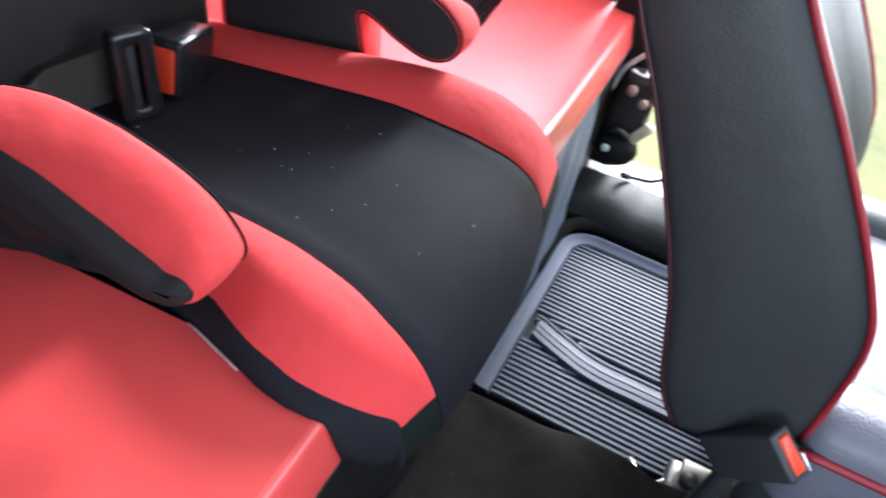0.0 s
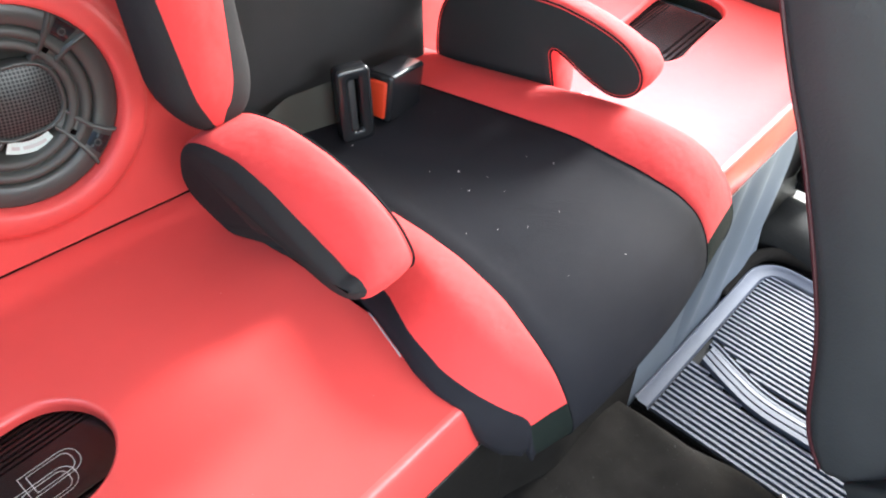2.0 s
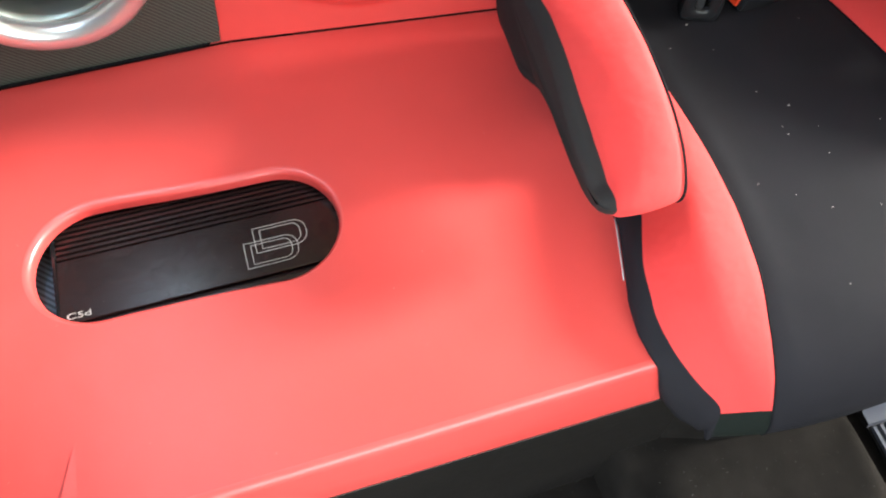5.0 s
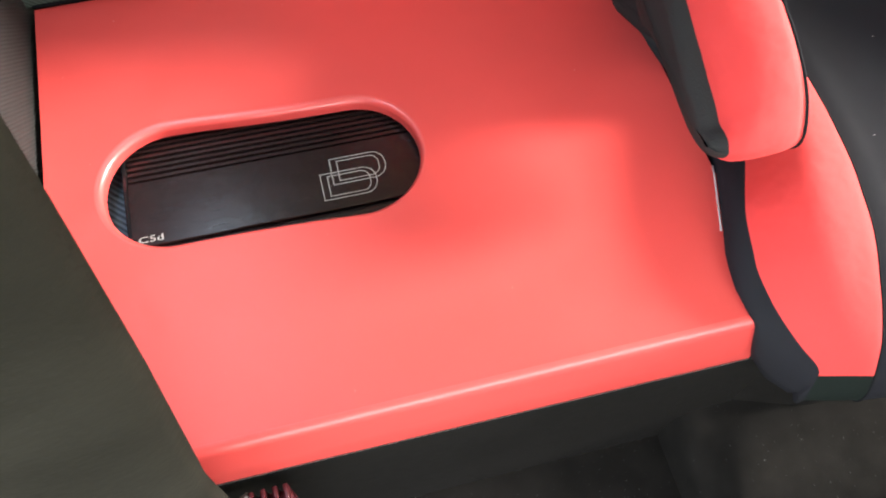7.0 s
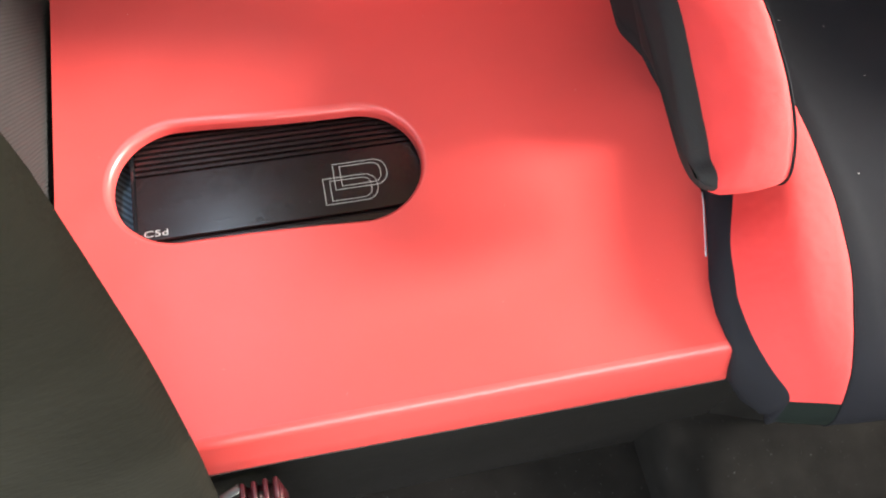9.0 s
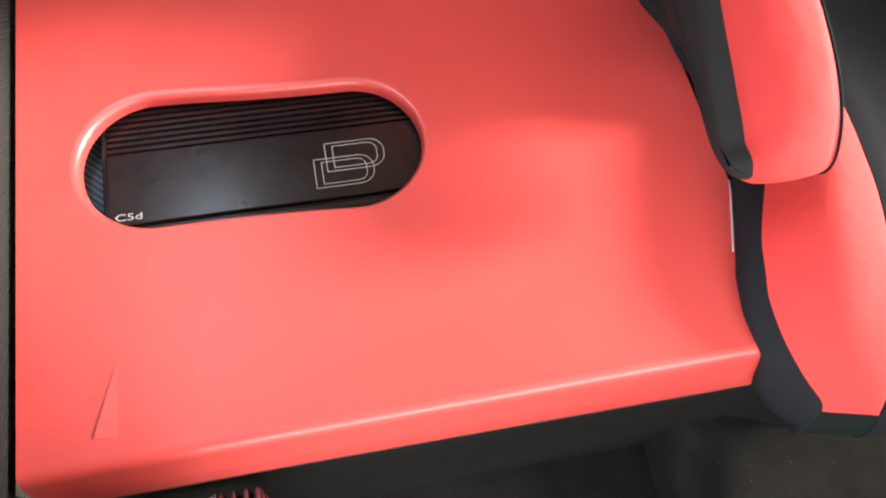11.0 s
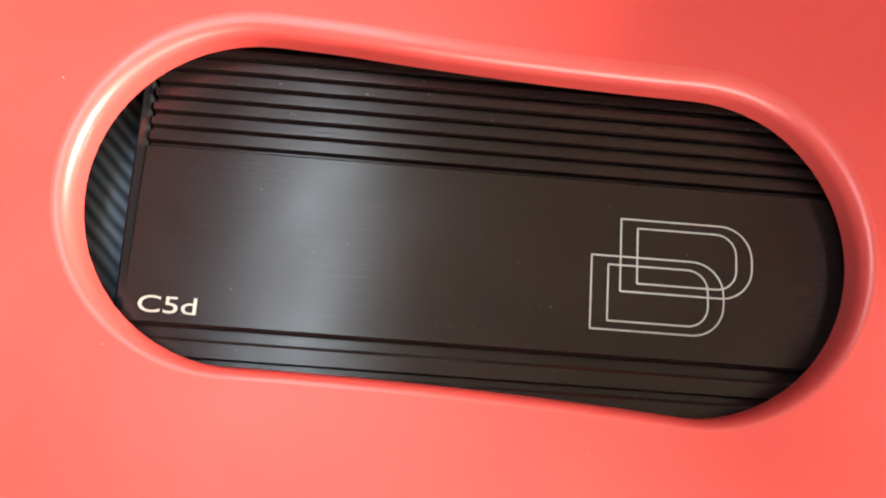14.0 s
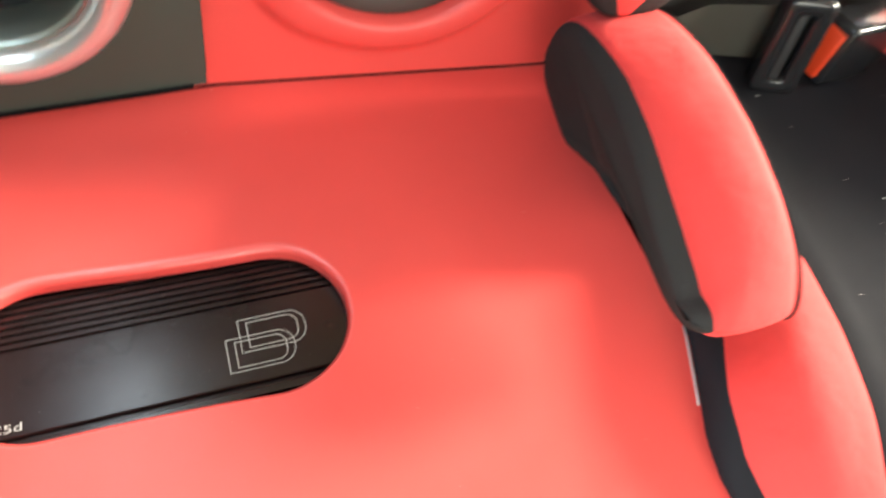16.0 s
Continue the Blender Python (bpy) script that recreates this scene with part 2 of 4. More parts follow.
def perforated(m, scale, dark):
    """Rows of small round holes."""
    nt = m.node_tree
    b = nt.nodes["Principled BSDF"]
    old = b.inputs["Base Color"].links[0].from_socket
    co = nt.nodes.new("ShaderNodeTexCoord")
    v = nt.nodes.new("ShaderNodeTexVoronoi")
    v.voronoi_dimensions = "2D"
    v.inputs["Scale"].default_value, v.inputs["Randomness"].default_value = scale, 0.0
    mp = nt.nodes.new("ShaderNodeMapping")
    mp.inputs["Rotation"].default_value = (radians(90), 0, radians(-7))
    nt.links.new(co.outputs["Object"], mp.inputs["Vector"])
    nt.links.new(mp.outputs[0], v.inputs["Vector"])
    r = nt.nodes.new("ShaderNodeMapRange")
    r.inputs["From Min"].default_value, r.inputs["From Max"].default_value = 0.30, 0.42
    nt.links.new(v.outputs["Distance"], r.inputs["Value"])
    mix = nt.nodes.new("ShaderNodeMix")
    mix.data_type = "RGBA"
    mix.inputs[6].default_value = (*dark, 1)
    nt.links.new(r.outputs[0], mix.inputs[0])
    nt.links.new(old, mix.inputs[7])
    nt.links.new(mix.outputs[2], b.inputs["Base Color"])


perforated(MESH, 260.0, (0.004, 0.004, 0.004))


# ---- mesh helpers ----
def thing(name, x, y, z, label, category, group="", kind=""):
    ob = new(name)
    ob.empty_display_size = 0.02
    ob.location = (x, y, z)
    return tagged(ob, label, category, group, kind)


def place_of(ob):
    v = Vector((0, 0, 0))
    while ob:
        v = v + Vector(ob.location)
        ob = ob.parent
    return v


def part(name, bm, mat, parent=None, label="", smooth=True):
    """Links a bmesh in world metres as one mesh under a thing or a part."""
    if parent:
        bmesh.ops.translate(bm, vec=-place_of(parent), verts=bm.verts)
    bmesh.ops.recalc_face_normals(bm, faces=bm.faces)
    me = bpy.data.meshes.new(name)
    bm.to_mesh(me)
    bm.free()
    me.materials.append(mat)
    for p in me.polygons:
        p.use_smooth = smooth
    ob = new(name, me)
    if parent:
        ob.parent = parent
    if label:
        tagged(ob, label)
    return ob


def setting(name, bm, mat, label, category="structure", smooth=False):
    ob = part(name, bm, mat, smooth=smooth)
    return tagged(ob, label, category, kind="structure")


def sheet(rows, close_u=False, close_v=False, bm=None):
    """Quads through a grid of points."""
    bm = bm or bmesh.new()
    vs = [[bm.verts.new(p) for p in r] for r in rows]
    nv, nu = len(vs), len(vs[0])
    for j in range(nv if close_v else nv - 1):
        for i in range(nu if close_u else nu - 1):
            q = (vs[j][i], vs[j][(i + 1) % nu], vs[(j + 1) % nv][(i + 1) % nu], vs[(j + 1) % nv][i])
            if len(set(q)) == 4:
                bm.faces.new(q)
    return bm


def capped(rows, bm=None):
    """A closed skin round rings of points, with both ends filled."""
    bm = sheet(rows, close_u=True, bm=bm)
    bm.verts.ensure_lookup_table()
    n = len(rows[0])
    k = len(bm.verts) - n * len(rows)
    bm.faces.new(bm.verts[k:k + n])
    bm.faces.new(bm.verts[len(bm.verts) - n:])
    return bm


def block(x0, x1, y0, y1, z0, z1, r=0.0, seg=2):
    bm = bmesh.new()
    bmesh.ops.create_cube(bm, size=1)
    for v in bm.verts:
        v.co = ((x0 + x1) / 2 + v.co.x * (x1 - x0), (y0 + y1) / 2 + v.co.y * (y1 - y0), (z0 + z1) / 2 + v.co.z * (z1 - z0))
    if r:
        bmesh.ops.bevel(bm, geom=bm.edges[:], offset=r, segments=seg, profile=0.5, affect="EDGES")
    return bm


def turned(bm, m):
    bmesh.ops.transform(bm, matrix=m, verts=bm.verts)
    return bm


def smooth_line(pts, n, closed=False):
    """Catmull-Rom through the points, n steps a span."""
    P = [Vector(p) for p in pts]
    out, m = [], len(P)
    for i in range(m if closed else m - 1):
        g = (lambda k: P[k % m]) if closed else (lambda k: P[min(max(k, 0), m - 1)])
        a, b, c, d = g(i - 1), g(i), g(i + 1), g(i + 2)
        for s in range(n):
            t = s / n
            out.append(0.5 * (2 * b + (c - a) * t + (2 * a - 5 * b + 4 * c - d) * t * t + (3 * b - a - 3 * c + d) * t ** 3))
    if not closed:
        out.append(P[-1])
    return out


def tube(pts, r, sides=8, closed=False):
    P = [Vector(p) for p in pts]
    rows, up = [], Vector((0.13, 0.21, 0.97))
    for i, p in enumerate(P):
        a = P[i - 1] if (i or closed) else P[i]
        b = P[(i + 1) % len(P)] if (i < len(P) - 1 or closed) else P[i]
        d = (b - a).normalized()
        s = d.cross(up).normalized()
        t = s.cross(d)
        rows.append([p + r * (math.cos(k * math.tau / sides) * s + math.sin(k * math.tau / sides) * t) for k in range(sides)])
    return sheet(rows, close_u=True, close_v=True) if closed else capped(rows)


def ribbon(pts, half, up, closed=False):
    """A flat band along a line."""
    P = [Vector(p) for p in pts]
    rows = []
    for i, p in enumerate(P):
        a = P[i - 1] if (i or closed) else P[i]
        b = P[(i + 1) % len(P)] if (i < len(P) - 1 or closed) else P[i]
        s = (b - a).normalized().cross(Vector(up)).normalized() * half
        rows.append([p - s, p + s])
    return sheet(rows, close_v=closed)


def lerp(x, xs, ys):
    return float(np.interp(x, xs, ys))


def lathe(profile, centre, axis_m, seg=64):
    """Turns (radius, height) points round the axis of axis_m."""
    rows = [[axis_m @ Vector((r * math.cos(k * math.tau / seg), r * math.sin(k * math.tau / seg), h)) + Vector(centre) for k in range(seg)] for r, h in profile]
    return sheet(rows, close_u=True)


BOX_Z = 0.40
MID = 0.61          # the middle of the cabin across
SEAT_X = 0.64       # the middle of the booster seat


# ---- cabin structure ----
setting("floor", block(-0.30, 1.50, -1.70, 0.30, -0.02, 0.045), CARPET, "black carpeted cabin floor", "floor")
tun = [[(0.545 + (0.175 if math.cos(a) > 0 else 0.15) * math.copysign(abs(math.cos(a)) ** 0.35, math.cos(a)), y, 0.04 + (0.098 + 0.008 * math.sin(23 * y) + 0.006 * math.sin(41 * y + 5 * a)) * math.sin(a) ** 0.45) for a in np.linspace(math.pi, 0, 37)] for y in np.linspace(-1.6, -0.22, 60)]
setting("centre_tunnel", sheet(tun), CARPET, "black carpeted hump along the middle of the floor", "floor", smooth=True)
setting("ground", block(-40, 40, -40, 40, -0.40, -0.35), GRASS, "sunlit dry grass outside the open doors", "ground")
# Roof out of view, added to cut the sky and bounce light down
setting("roof", block(-0.13, 1.46, -1.2, 0.64, 1.28, 1.32, 0.01), ROOF_BOUNCE, "unseen car roof, pale grey to bounce light into the cabin", "ceiling")
setting("wall_rear", block(-0.25, 1.48, 0.62, 0.66, 0.0, 0.95), DARK_TRIM, "dark trim wall behind the rear panel", "wall")
setting("wall_left", block(-0.235, -0.186, -0.29, 0.62, 0.0, 0.86, 0.008), RIBBED_TRIM, "brownish grey ribbed side trim beside the box", "wall")
setting("wall_right", block(1.415, 1.46, -0.24, 0.62, 0.0, 0.57, 0.008), DARK_TRIM, "dark side trim beside the box", "wall")
sill_rows = []
for y in np.linspace(-1.6, -0.24, 70):
    ring = []
    for k in range(24):
        a = k * math.tau / 24
        ca, sa = math.cos(a), math.sin(a)
        sag = 0.004 * math.sin(31 * y) + 0.003 * math.sin(67 * y + 2)
        ring.append((1.296 + 0.080 * math.copysign(abs(ca) ** 0.75, ca), y, 0.052 + (0.050 + sag) * math.copysign(abs(sa) ** 0.8, sa)))
    sill_rows.append(ring)
setting("door_sill", capped(sill_rows), DARK_RUBBER, "padded black rubber sill of the open door", "sill", smooth=True)
setting("outer_sill", block(1.374, 1.475, -1.6, -0.20, -0.10, 0.072, 0.012, 3), PALE_PAINT, "sunlit pale painted outer door sill", "sill", smooth=True)
setting("firewall", block(-0.25, 1.48, -1.74, -1.70, 0.0, 0.75), DARK_TRIM, "dark dashboard wall", "wall")

# padded post beside the door opening, bending outward above
post = []
bend_z = [0.25, 0.45, 0.6, 0.7, 0.8, 0.88, 0.95, 1.02, 1.05, 1.08, 1.12, 1.28]
bend_x = [-0.10, -0.06, -0.035, -0.004, 0.008, 0.017, 0.026, 0.0335, 0.026, 0.0, -0.05, -0.14]
bend_y = [-0.30, -0.31, -0.325, -0.347, -0.359, -0.357, -0.361, -0.366, -0.364, -0.362, -0.36, -0.35]
for z in np.linspace(0.25, 1.28, 70):
    xe = sum(w * lerp(z + d, bend_z, bend_x) for d, w in ((-0.024, 0.1), (-0.012, 0.2), (0.0, 0.4), (0.012, 0.2), (0.024, 0.1)))
    yc = lerp(z, bend_z, bend_y)
    ring = []
    for k in range(28):
        a = k * math.tau / 28
        ca, sa = math.cos(a), math.sin(a)
        ring.append((xe - 0.13 + 0.13 * math.copysign(abs(ca) ** 0.8, ca), yc + 0.011 * math.copysign(abs(sa) ** 0.8, sa), z))
    post.append(ring)
setting("door_post", capped(post), FELT, "dark felt-covered post beside the door opening", "pillar", smooth=True)


# ---- red boxes with an amplifier window ----
def stadium(cx, cy, half_len, half_h, turn, n=28):
    pts = []
    for k in range(n + 1):
        a = -math.pi / 2 + math.pi * k / n
        pts.append((half_len - half_h + half_h * math.cos(a), half_h * math.sin(a)))
    for k in range(1, 16):
        pts.append(((half_len - half_h) * (1 - 2 * k / 16), half_h))
    for k in range(n + 1):
        a = math.pi / 2 + math.pi * k / n
        pts.append((-(half_len - half_h) + half_h * math.cos(a), half_h * math.sin(a)))
    for k in range(1, 16):
        pts.append((-(half_len - half_h) * (1 - 2 * k / 16), -half_h))
    # the long edges were cut by hand and draw in a little
    waist = lambda x, y: y * (1 - (0.032 if y > 0 else 0.030) * max(0.0, 1 - ((x - (0.03 if y > 0 else 0.0)) / 0.085) ** 2))
    pts = [(x, waist(x, y)) for x, y in pts]
    c, s = math.cos(turn), math.sin(turn)
    return [(cx + c * x - s * y, cy + s * x + c * y) for x, y in pts]


def to_rect(p, c, rect):
    """Where the ray from c through p meets the rectangle x0, x1, y0, y1."""
    dx, dy = p[0] - c[0], p[1] - c[1]
    k = min(((rect[1] if dx > 0 else rect[0]) - c[0]) / dx if abs(dx) > 1e-9 else 9e9, ((rect[3] if dy > 0 else rect[2]) - c[1]) / dy if abs(dy) > 1e-9 else 9e9)
    return c[0] + dx * k, c[1] + dy * k


def holed_panel(hole, centre, rect, lip, put, outs=10, grow=None):
    """A panel with a hole. lip: (offset from the edge, depth below the face). put: (u, v, depth) to a place."""
    n = len(hole)
    norm = []
    for i in range(n):
        a, b = Vector(hole[i - 1]), Vector(hole[(i + 1) % n])
        d = (b - a).normalized()
        norm.append(Vector((d.y, -d.x)))
    g = [grow(math.atan2(norm[i].y, norm[i].x)) if grow else 1.0 for i in range(n)]
    rows = [[put(hole[i][0] + norm[i].x * o * g[i], hole[i][1] + norm[i].y * o * g[i], -dep) for i in range(n)] for o, dep in lip]
    o = lip[-1][0]
    last = [(hole[i][0] + norm[i].x * o * g[i], hole[i][1] + norm[i].y * o * g[i]) for i in range(n)]
    edge = [to_rect(p, centre, rect) for p in last]
    for cx in rect[:2]:                      # the nearest ray takes each corner
        for cy in rect[2:]:
            k = min(range(n), key=lambda i: (edge[i][0] - cx) ** 2 + (edge[i][1] - cy) ** 2)
            edge[k] = (cx, cy)
    for j in range(1, outs + 1):
        t = j / outs
        rows.append([put(a[0] + (b[0] - a[0]) * t, a[1] + (b[1] - a[1]) * t, 0.0) for a, b in zip(last, edge)])
    return sheet(rows, close_u=True)


LIP = [(0.0, 0.0135), (0.0, 0.0072)] + [(0.0060 * (1 - math.cos(a)) ** 1.1, 0.0072 * (1 - math.sin(a)) ** 1.15) for a in np.linspace(0.1, math.pi / 2, 16)]


def red_box(side, x_in, name_label):
    """side 1: as it stands on the left; -1: mirrored over the middle."""
    fx = (lambda x: x) if side == 1 else (lambda x: 2 * MID - x)
    box = thing("amplifier_box", fx(0.1), 0.0, 0.045, name_label, "box", "red boxes beside the seat")
    front = (lambda x: -0.2455 - 0.020 * (x + 0.18)) if side == 1 else (lambda x: -0.2785 - 0.020 * (1.0 - x - 0.68))
    hole = stadium(0.0122, -0.0010, 0.1438, 0.0622, radians(-3.3)) if side == 1 else stadium(-0.008, -0.020, 0.1438, 0.0635, radians(-3.3))
    rect = (-0.180, x_in, -0.236, 0.262)

    def put(x, y, d):
        # the front edge is not quite square to the sides
        t = max(0.0, min(1.0, (-0.1 - y) / 0.136))
        return fx(x), y + t * (front(x) + 0.236 + 0.011), BOX_Z + d
    lip_width = lambda a: 1.02 + 0.30 * math.cos(a - radians(110))
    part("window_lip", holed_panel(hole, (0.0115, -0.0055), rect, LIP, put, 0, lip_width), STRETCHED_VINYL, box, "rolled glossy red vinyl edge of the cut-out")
    part("top_panel", holed_panel(hole, (0.0115, -0.0055), rect, LIP[-1:], put, 14, lip_width), RED_VINYL, box, "smooth red vinyl top with an oval cut-out")
    rows = []
    for y_off, z in ((0.011, 0.0), (0.0085, -0.0003), (0.0063, -0.0010), (0.0044, -0.0022), (0.0028, -0.0040), (0.0015, -0.0064), (0.0005, -0.0098), (-0.004, -0.030), (-0.0095, -0.052), (-0.0085, -0.055), (0.004, -0.056)):
        deep = lambda x: lerp(x, [0.0, 0.40], [1.0, 1.24]) if side == 1 else 1.0
        rows.append([(fx(x), front(x) + y_off, BOX_Z + z * deep(x)) for x in np.linspace(-0.180, x_in - (0.014 if side == 1 else 0.0), 40)])
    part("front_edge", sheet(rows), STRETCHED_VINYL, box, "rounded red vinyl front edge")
    rows = [[(fx(x), front(x) - yo, z - (1 - deep(x)) * -0.052 * (z > 0.3)) for x in np.linspace(-0.180, x_in + 0.06, 30)] for yo, z in ((0.0055, 0.347), (0.005, 0.32), (0.002, 0.25), (0.006, 0.15), (0.010, 0.046))]
    if side == 1:
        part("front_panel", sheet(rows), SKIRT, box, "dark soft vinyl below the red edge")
    else:
        drape = lambda x, z: 0.006 * math.sin(60 * x + 20 * z) * math.sin(9 * (z - 0.05))
        zs = np.linspace(0.346, 0.046, 14)
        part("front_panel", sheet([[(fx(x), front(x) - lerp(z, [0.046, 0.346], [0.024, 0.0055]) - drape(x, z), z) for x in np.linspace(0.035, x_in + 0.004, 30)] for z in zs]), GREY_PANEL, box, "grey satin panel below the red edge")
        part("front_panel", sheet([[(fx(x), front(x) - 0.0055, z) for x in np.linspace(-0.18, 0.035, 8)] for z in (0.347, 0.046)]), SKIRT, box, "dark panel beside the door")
    beads = [(fx(x), front(x) - 0.0075, 0.3450 - 0.052 * (deep(x) - 1)) for x in np.linspace(-0.175, x_in - 0.004, 60)]
    part("seam_cord", tube(beads, 0.0018, 6), BLACK_PIPING, box)
    stitch = None
    for x in np.arange(-0.170, x_in - 0.006, 0.0062):
        if stitch is None:
            stitch = part("stitch", block(-0.0022, 0.0022, -0.0006, 0.0006, -0.0006, 0.0006), THREAD if side == 1 else PALE_INK, smooth=False)
            ob = stitch
            ob.parent = box
        else:
            ob = new("stitch", stitch.data)
            ob.parent = box
        ob.location = Vector((fx(x), front(x) - 0.0088, 0.3425 - 0.052 * (deep(x) - 1))) - place_of(box)
    rows = [[(fx(-0.180), y, z) for y in np.linspace(-0.25, 0.26, 8)] for z in (0.05, 0.2, BOX_Z)]
    part("side_panel", sheet(rows), CARBON, box)
    rows = [[(fx(x_in), y, z) for y in np.linspace(-0.25, 0.26, 8)] for z in (0.05, 0.2, BOX_Z)]
    part("side_panel", sheet(rows), CARBON, box)
    part("inner_floor", block(min(fx(-0.16), fx(0.19)), max(fx(-0.16), fx(0.19)), -0.12, 0.12, 0.326, 0.3315), BLUE_WEAVE, box, "blue-grey woven lining under the cut-out")
    part("lining_strip", block(min(fx(-0.150), fx(-0.121)), max(fx(-0.150), fx(-0.121)), -0.07, 0.07, 0.332, 0.366), BLUE_WEAVE, box, "blue-grey woven lining")
    if side == 1:
        bm = bmesh.new()
        v = [bm.verts.new(q) for q in ((-0.108, -0.165, 0.4002), (-0.127, -0.221, 0.4012), (-0.1105, -0.224, 0.4002))]
        bm.faces.new(v[:3])
        w = bm.verts.new((-0.1262, -0.2205, 0.4002))
        bm.faces.new((v[0], v[1], w))
        bm.faces.new((v[1], v[2], w))
        part("vinyl_crease", bm, RED_VINYL, box, "small lifted crease in the vinyl", smooth=False)
    return box


red_box(1, 0.414, "red vinyl box with an oval amplifier window beside the booster seat")
red_box(-1, 0.345, "red vinyl box with an oval window beyond the booster seat")


def amplifier(side, marked):
    fx = (lambda x: x) if side == 1 else (lambda x: 2 * MID - x)
    amp = thing("amplifier", fx(0.02), -0.01, 0.332, "black finned aluminium car amplifier sunk in the red box", "amplifier", "amplifiers")
    z0 = 0.380
    # cross-section from the back fins to the front fins
    prof = [(0.095, 0.334), (0.095, z0 - 0.004)]
    y = 0.0905
    while y > 0.034:
        prof += [(y, z0 - 0.004), (y - 0.0007, z0 - 0.0006), (y - 0.0035, z0 - 0.0006), (y - 0.0042, z0 - 0.004)]
        y -= 0.0061
    prof += [(0.0297, z0 - 0.004), (0.0291, z0 - 0.0006), (0.0258, z0 - 0.0006), (0.0252, z0 - 0.004), (0.0238, z0 - 0.004), (0.0234, z0 - 0.0008), (0.0228, z0), (-0.0445, z0), (-0.0455, z0 - 0.0008), (-0.0460, z0 - 0.005), (-0.0495, z0 - 0.005)]
    y = -0.0500
    while y > -0.092:
        prof += [(y, z0 - 0.001), (y - 0.001, z0 - 0.0004), (y - 0.0065, z0 - 0.0004), (y - 0.0072, z0 - 0.005), (y - 0.0092, z0 - 0.005)]
        y -= 0.0097
    prof += [(-0.100, z0 - 0.005), (-0.100, 0.334)]
    m = Matrix.Rotation(radians(-1.1), 4, "Z")
    rows = [[m @ Vector((x, yy, zz)) for yy, zz in prof] for x in (-0.114, 0.175)]
    bm = sheet(rows, close_u=True)
    bm.verts.ensure_lookup_table()
    n = len(prof)
    bm.faces.new(bm.verts[:n])
    bm.faces.new(bm.verts[n:])
    for v in bm.verts:
        v.co.x = fx(v.co.x)
    part("heat_sink", bm, AMP_BLACK, amp, "black anodised body with long ribs", smooth=False)
    bm = block(min(fx(-0.119), fx(-0.1145)), max(fx(-0.119), fx(-0.1145)), -0.098, 0.094, 0.334, z0 - 0.002, 0.001)
    part("end_plate", bm, PLASTIC, amp, smooth=False)
    if not marked:
        return
    z = z0 + 0.0003

    def outline(x0, x1, y0, y1, r):
        pts = [(x0, y0), (x1 - r, y0)]
        pts += [(x1 - r + r * math.sin(a), y0 + r - r * math.cos(a)) for a in np.linspace(0.1, math.pi / 2, 9)]
        pts += [(x1 - r + r * math.cos(a), y1 - r + r * math.sin(a)) for a in np.linspace(0, math.pi / 2, 9)]
        pts += [(x0, y1)]
        out = []
        for i, p in enumerate(pts):        # straight runs keep their corners
            q = pts[(i + 1) % len(pts)]
            out += [Vector((p[0], p[1], z)) + (Vector((q[0], q[1], z)) - Vector((p[0], p[1], z))) * s for s in (0.001, 0.999)]
        return [m @ v for v in out]
    for dx, dy, off in ((0.0, 0.0, 0.0), (0.0112, 0.0150, 0.00006)):
        for inset, r in ((0.0, 0.0125), (0.0065, 0.008)):
            ix, iy = inset, inset * 0.52
            line = outline(0.0600 + dx + ix, 0.1115 + dx - ix * 0.95, -0.0350 + dy + iy, -0.0065 + dy - iy, r)
            for v in line:
                v.z += off + inset * 0.004
            part("emblem_line", ribbon(line, 0.00033, (0, 0, 1), True), PALE_INK, amp, "fine pale outline of the emblem", smooth=False)
    cu = bpy.data.curves.new("text", "FONT")
    cu.body, cu.size, cu.extrude, cu.offset = "C5d", 0.0090, 0.0, 0.00002
    tmp = bpy.data.objects.new("text", cu)
    scene.collection.objects.link(tmp)
    bpy.context.view_layer.update()
    me = bpy.data.meshes.new_from_object(tmp.evaluated_get(bpy.context.evaluated_depsgraph_get()))
    bpy.data.objects.remove(tmp)
    bm = bmesh.new()
    bm.from_mesh(me)
    xs = [v.co.x for v in bm.verts]
    k = 0.0215 / (max(xs) - min(xs))
    for v in bm.verts:
        v.co = m @ Vector((-0.1085 + (v.co.x - min(xs)) * k, -0.0412 + v.co.y, z))
    part("model_lettering", bm, PALE_INK, amp, "small pale lettering C5d", smooth=False)


amplifier(1, True)
amplifier(-1, False)


# ---- rear panel: carbon-look part with a port, red part with a loudspeaker ----
def circle(cx, cz, r, n=72):
    return [(cx + r * math.cos(k * math.tau / n), cz + r * math.sin(k * math.tau / n)) for k in range(n)]


PORT = (-0.051, 0.551)


def carbon_put(x, z, d):
    # its edge to the red part leans
    return x + (max(0.0, (x + 0.056) / 0.146) * (z - 0.4) * 0.085), 0.243 - d, z


port_panel = thing("port_panel", -0.05, 0.245, 0.40, "black carbon-look rear panel with a chrome-ringed port", "panel")
part("panel_face", holed_panel(circle(*PORT, 0.082), PORT, (-0.186, 0.0895, 0.404, 0.86), [(0.0, 0.02), (0.0, 0.004), (0.004, 0.0)], carbon_put, 8), CARBON, port_panel)
for z0 in (0.4045, 0.8555):
    part("edge_welt", block(-0.180, 0.078, 0.2395, 0.2425, z0, z0 + 0.0018, 0.0006), BLACK_PIPING, port_panel)
ring_m = Matrix.Rotation(radians(90), 4, "X")
port = thing("speaker_port", PORT[0], 0.243, PORT[1], "round port with a polished chrome ring", "port")
prof = [(0.0765 + 0.0152 * (1 - math.cos(a)), 0.002 + 0.016 * math.sin(a)) for a in np.linspace(-0.5, math.pi, 18)]
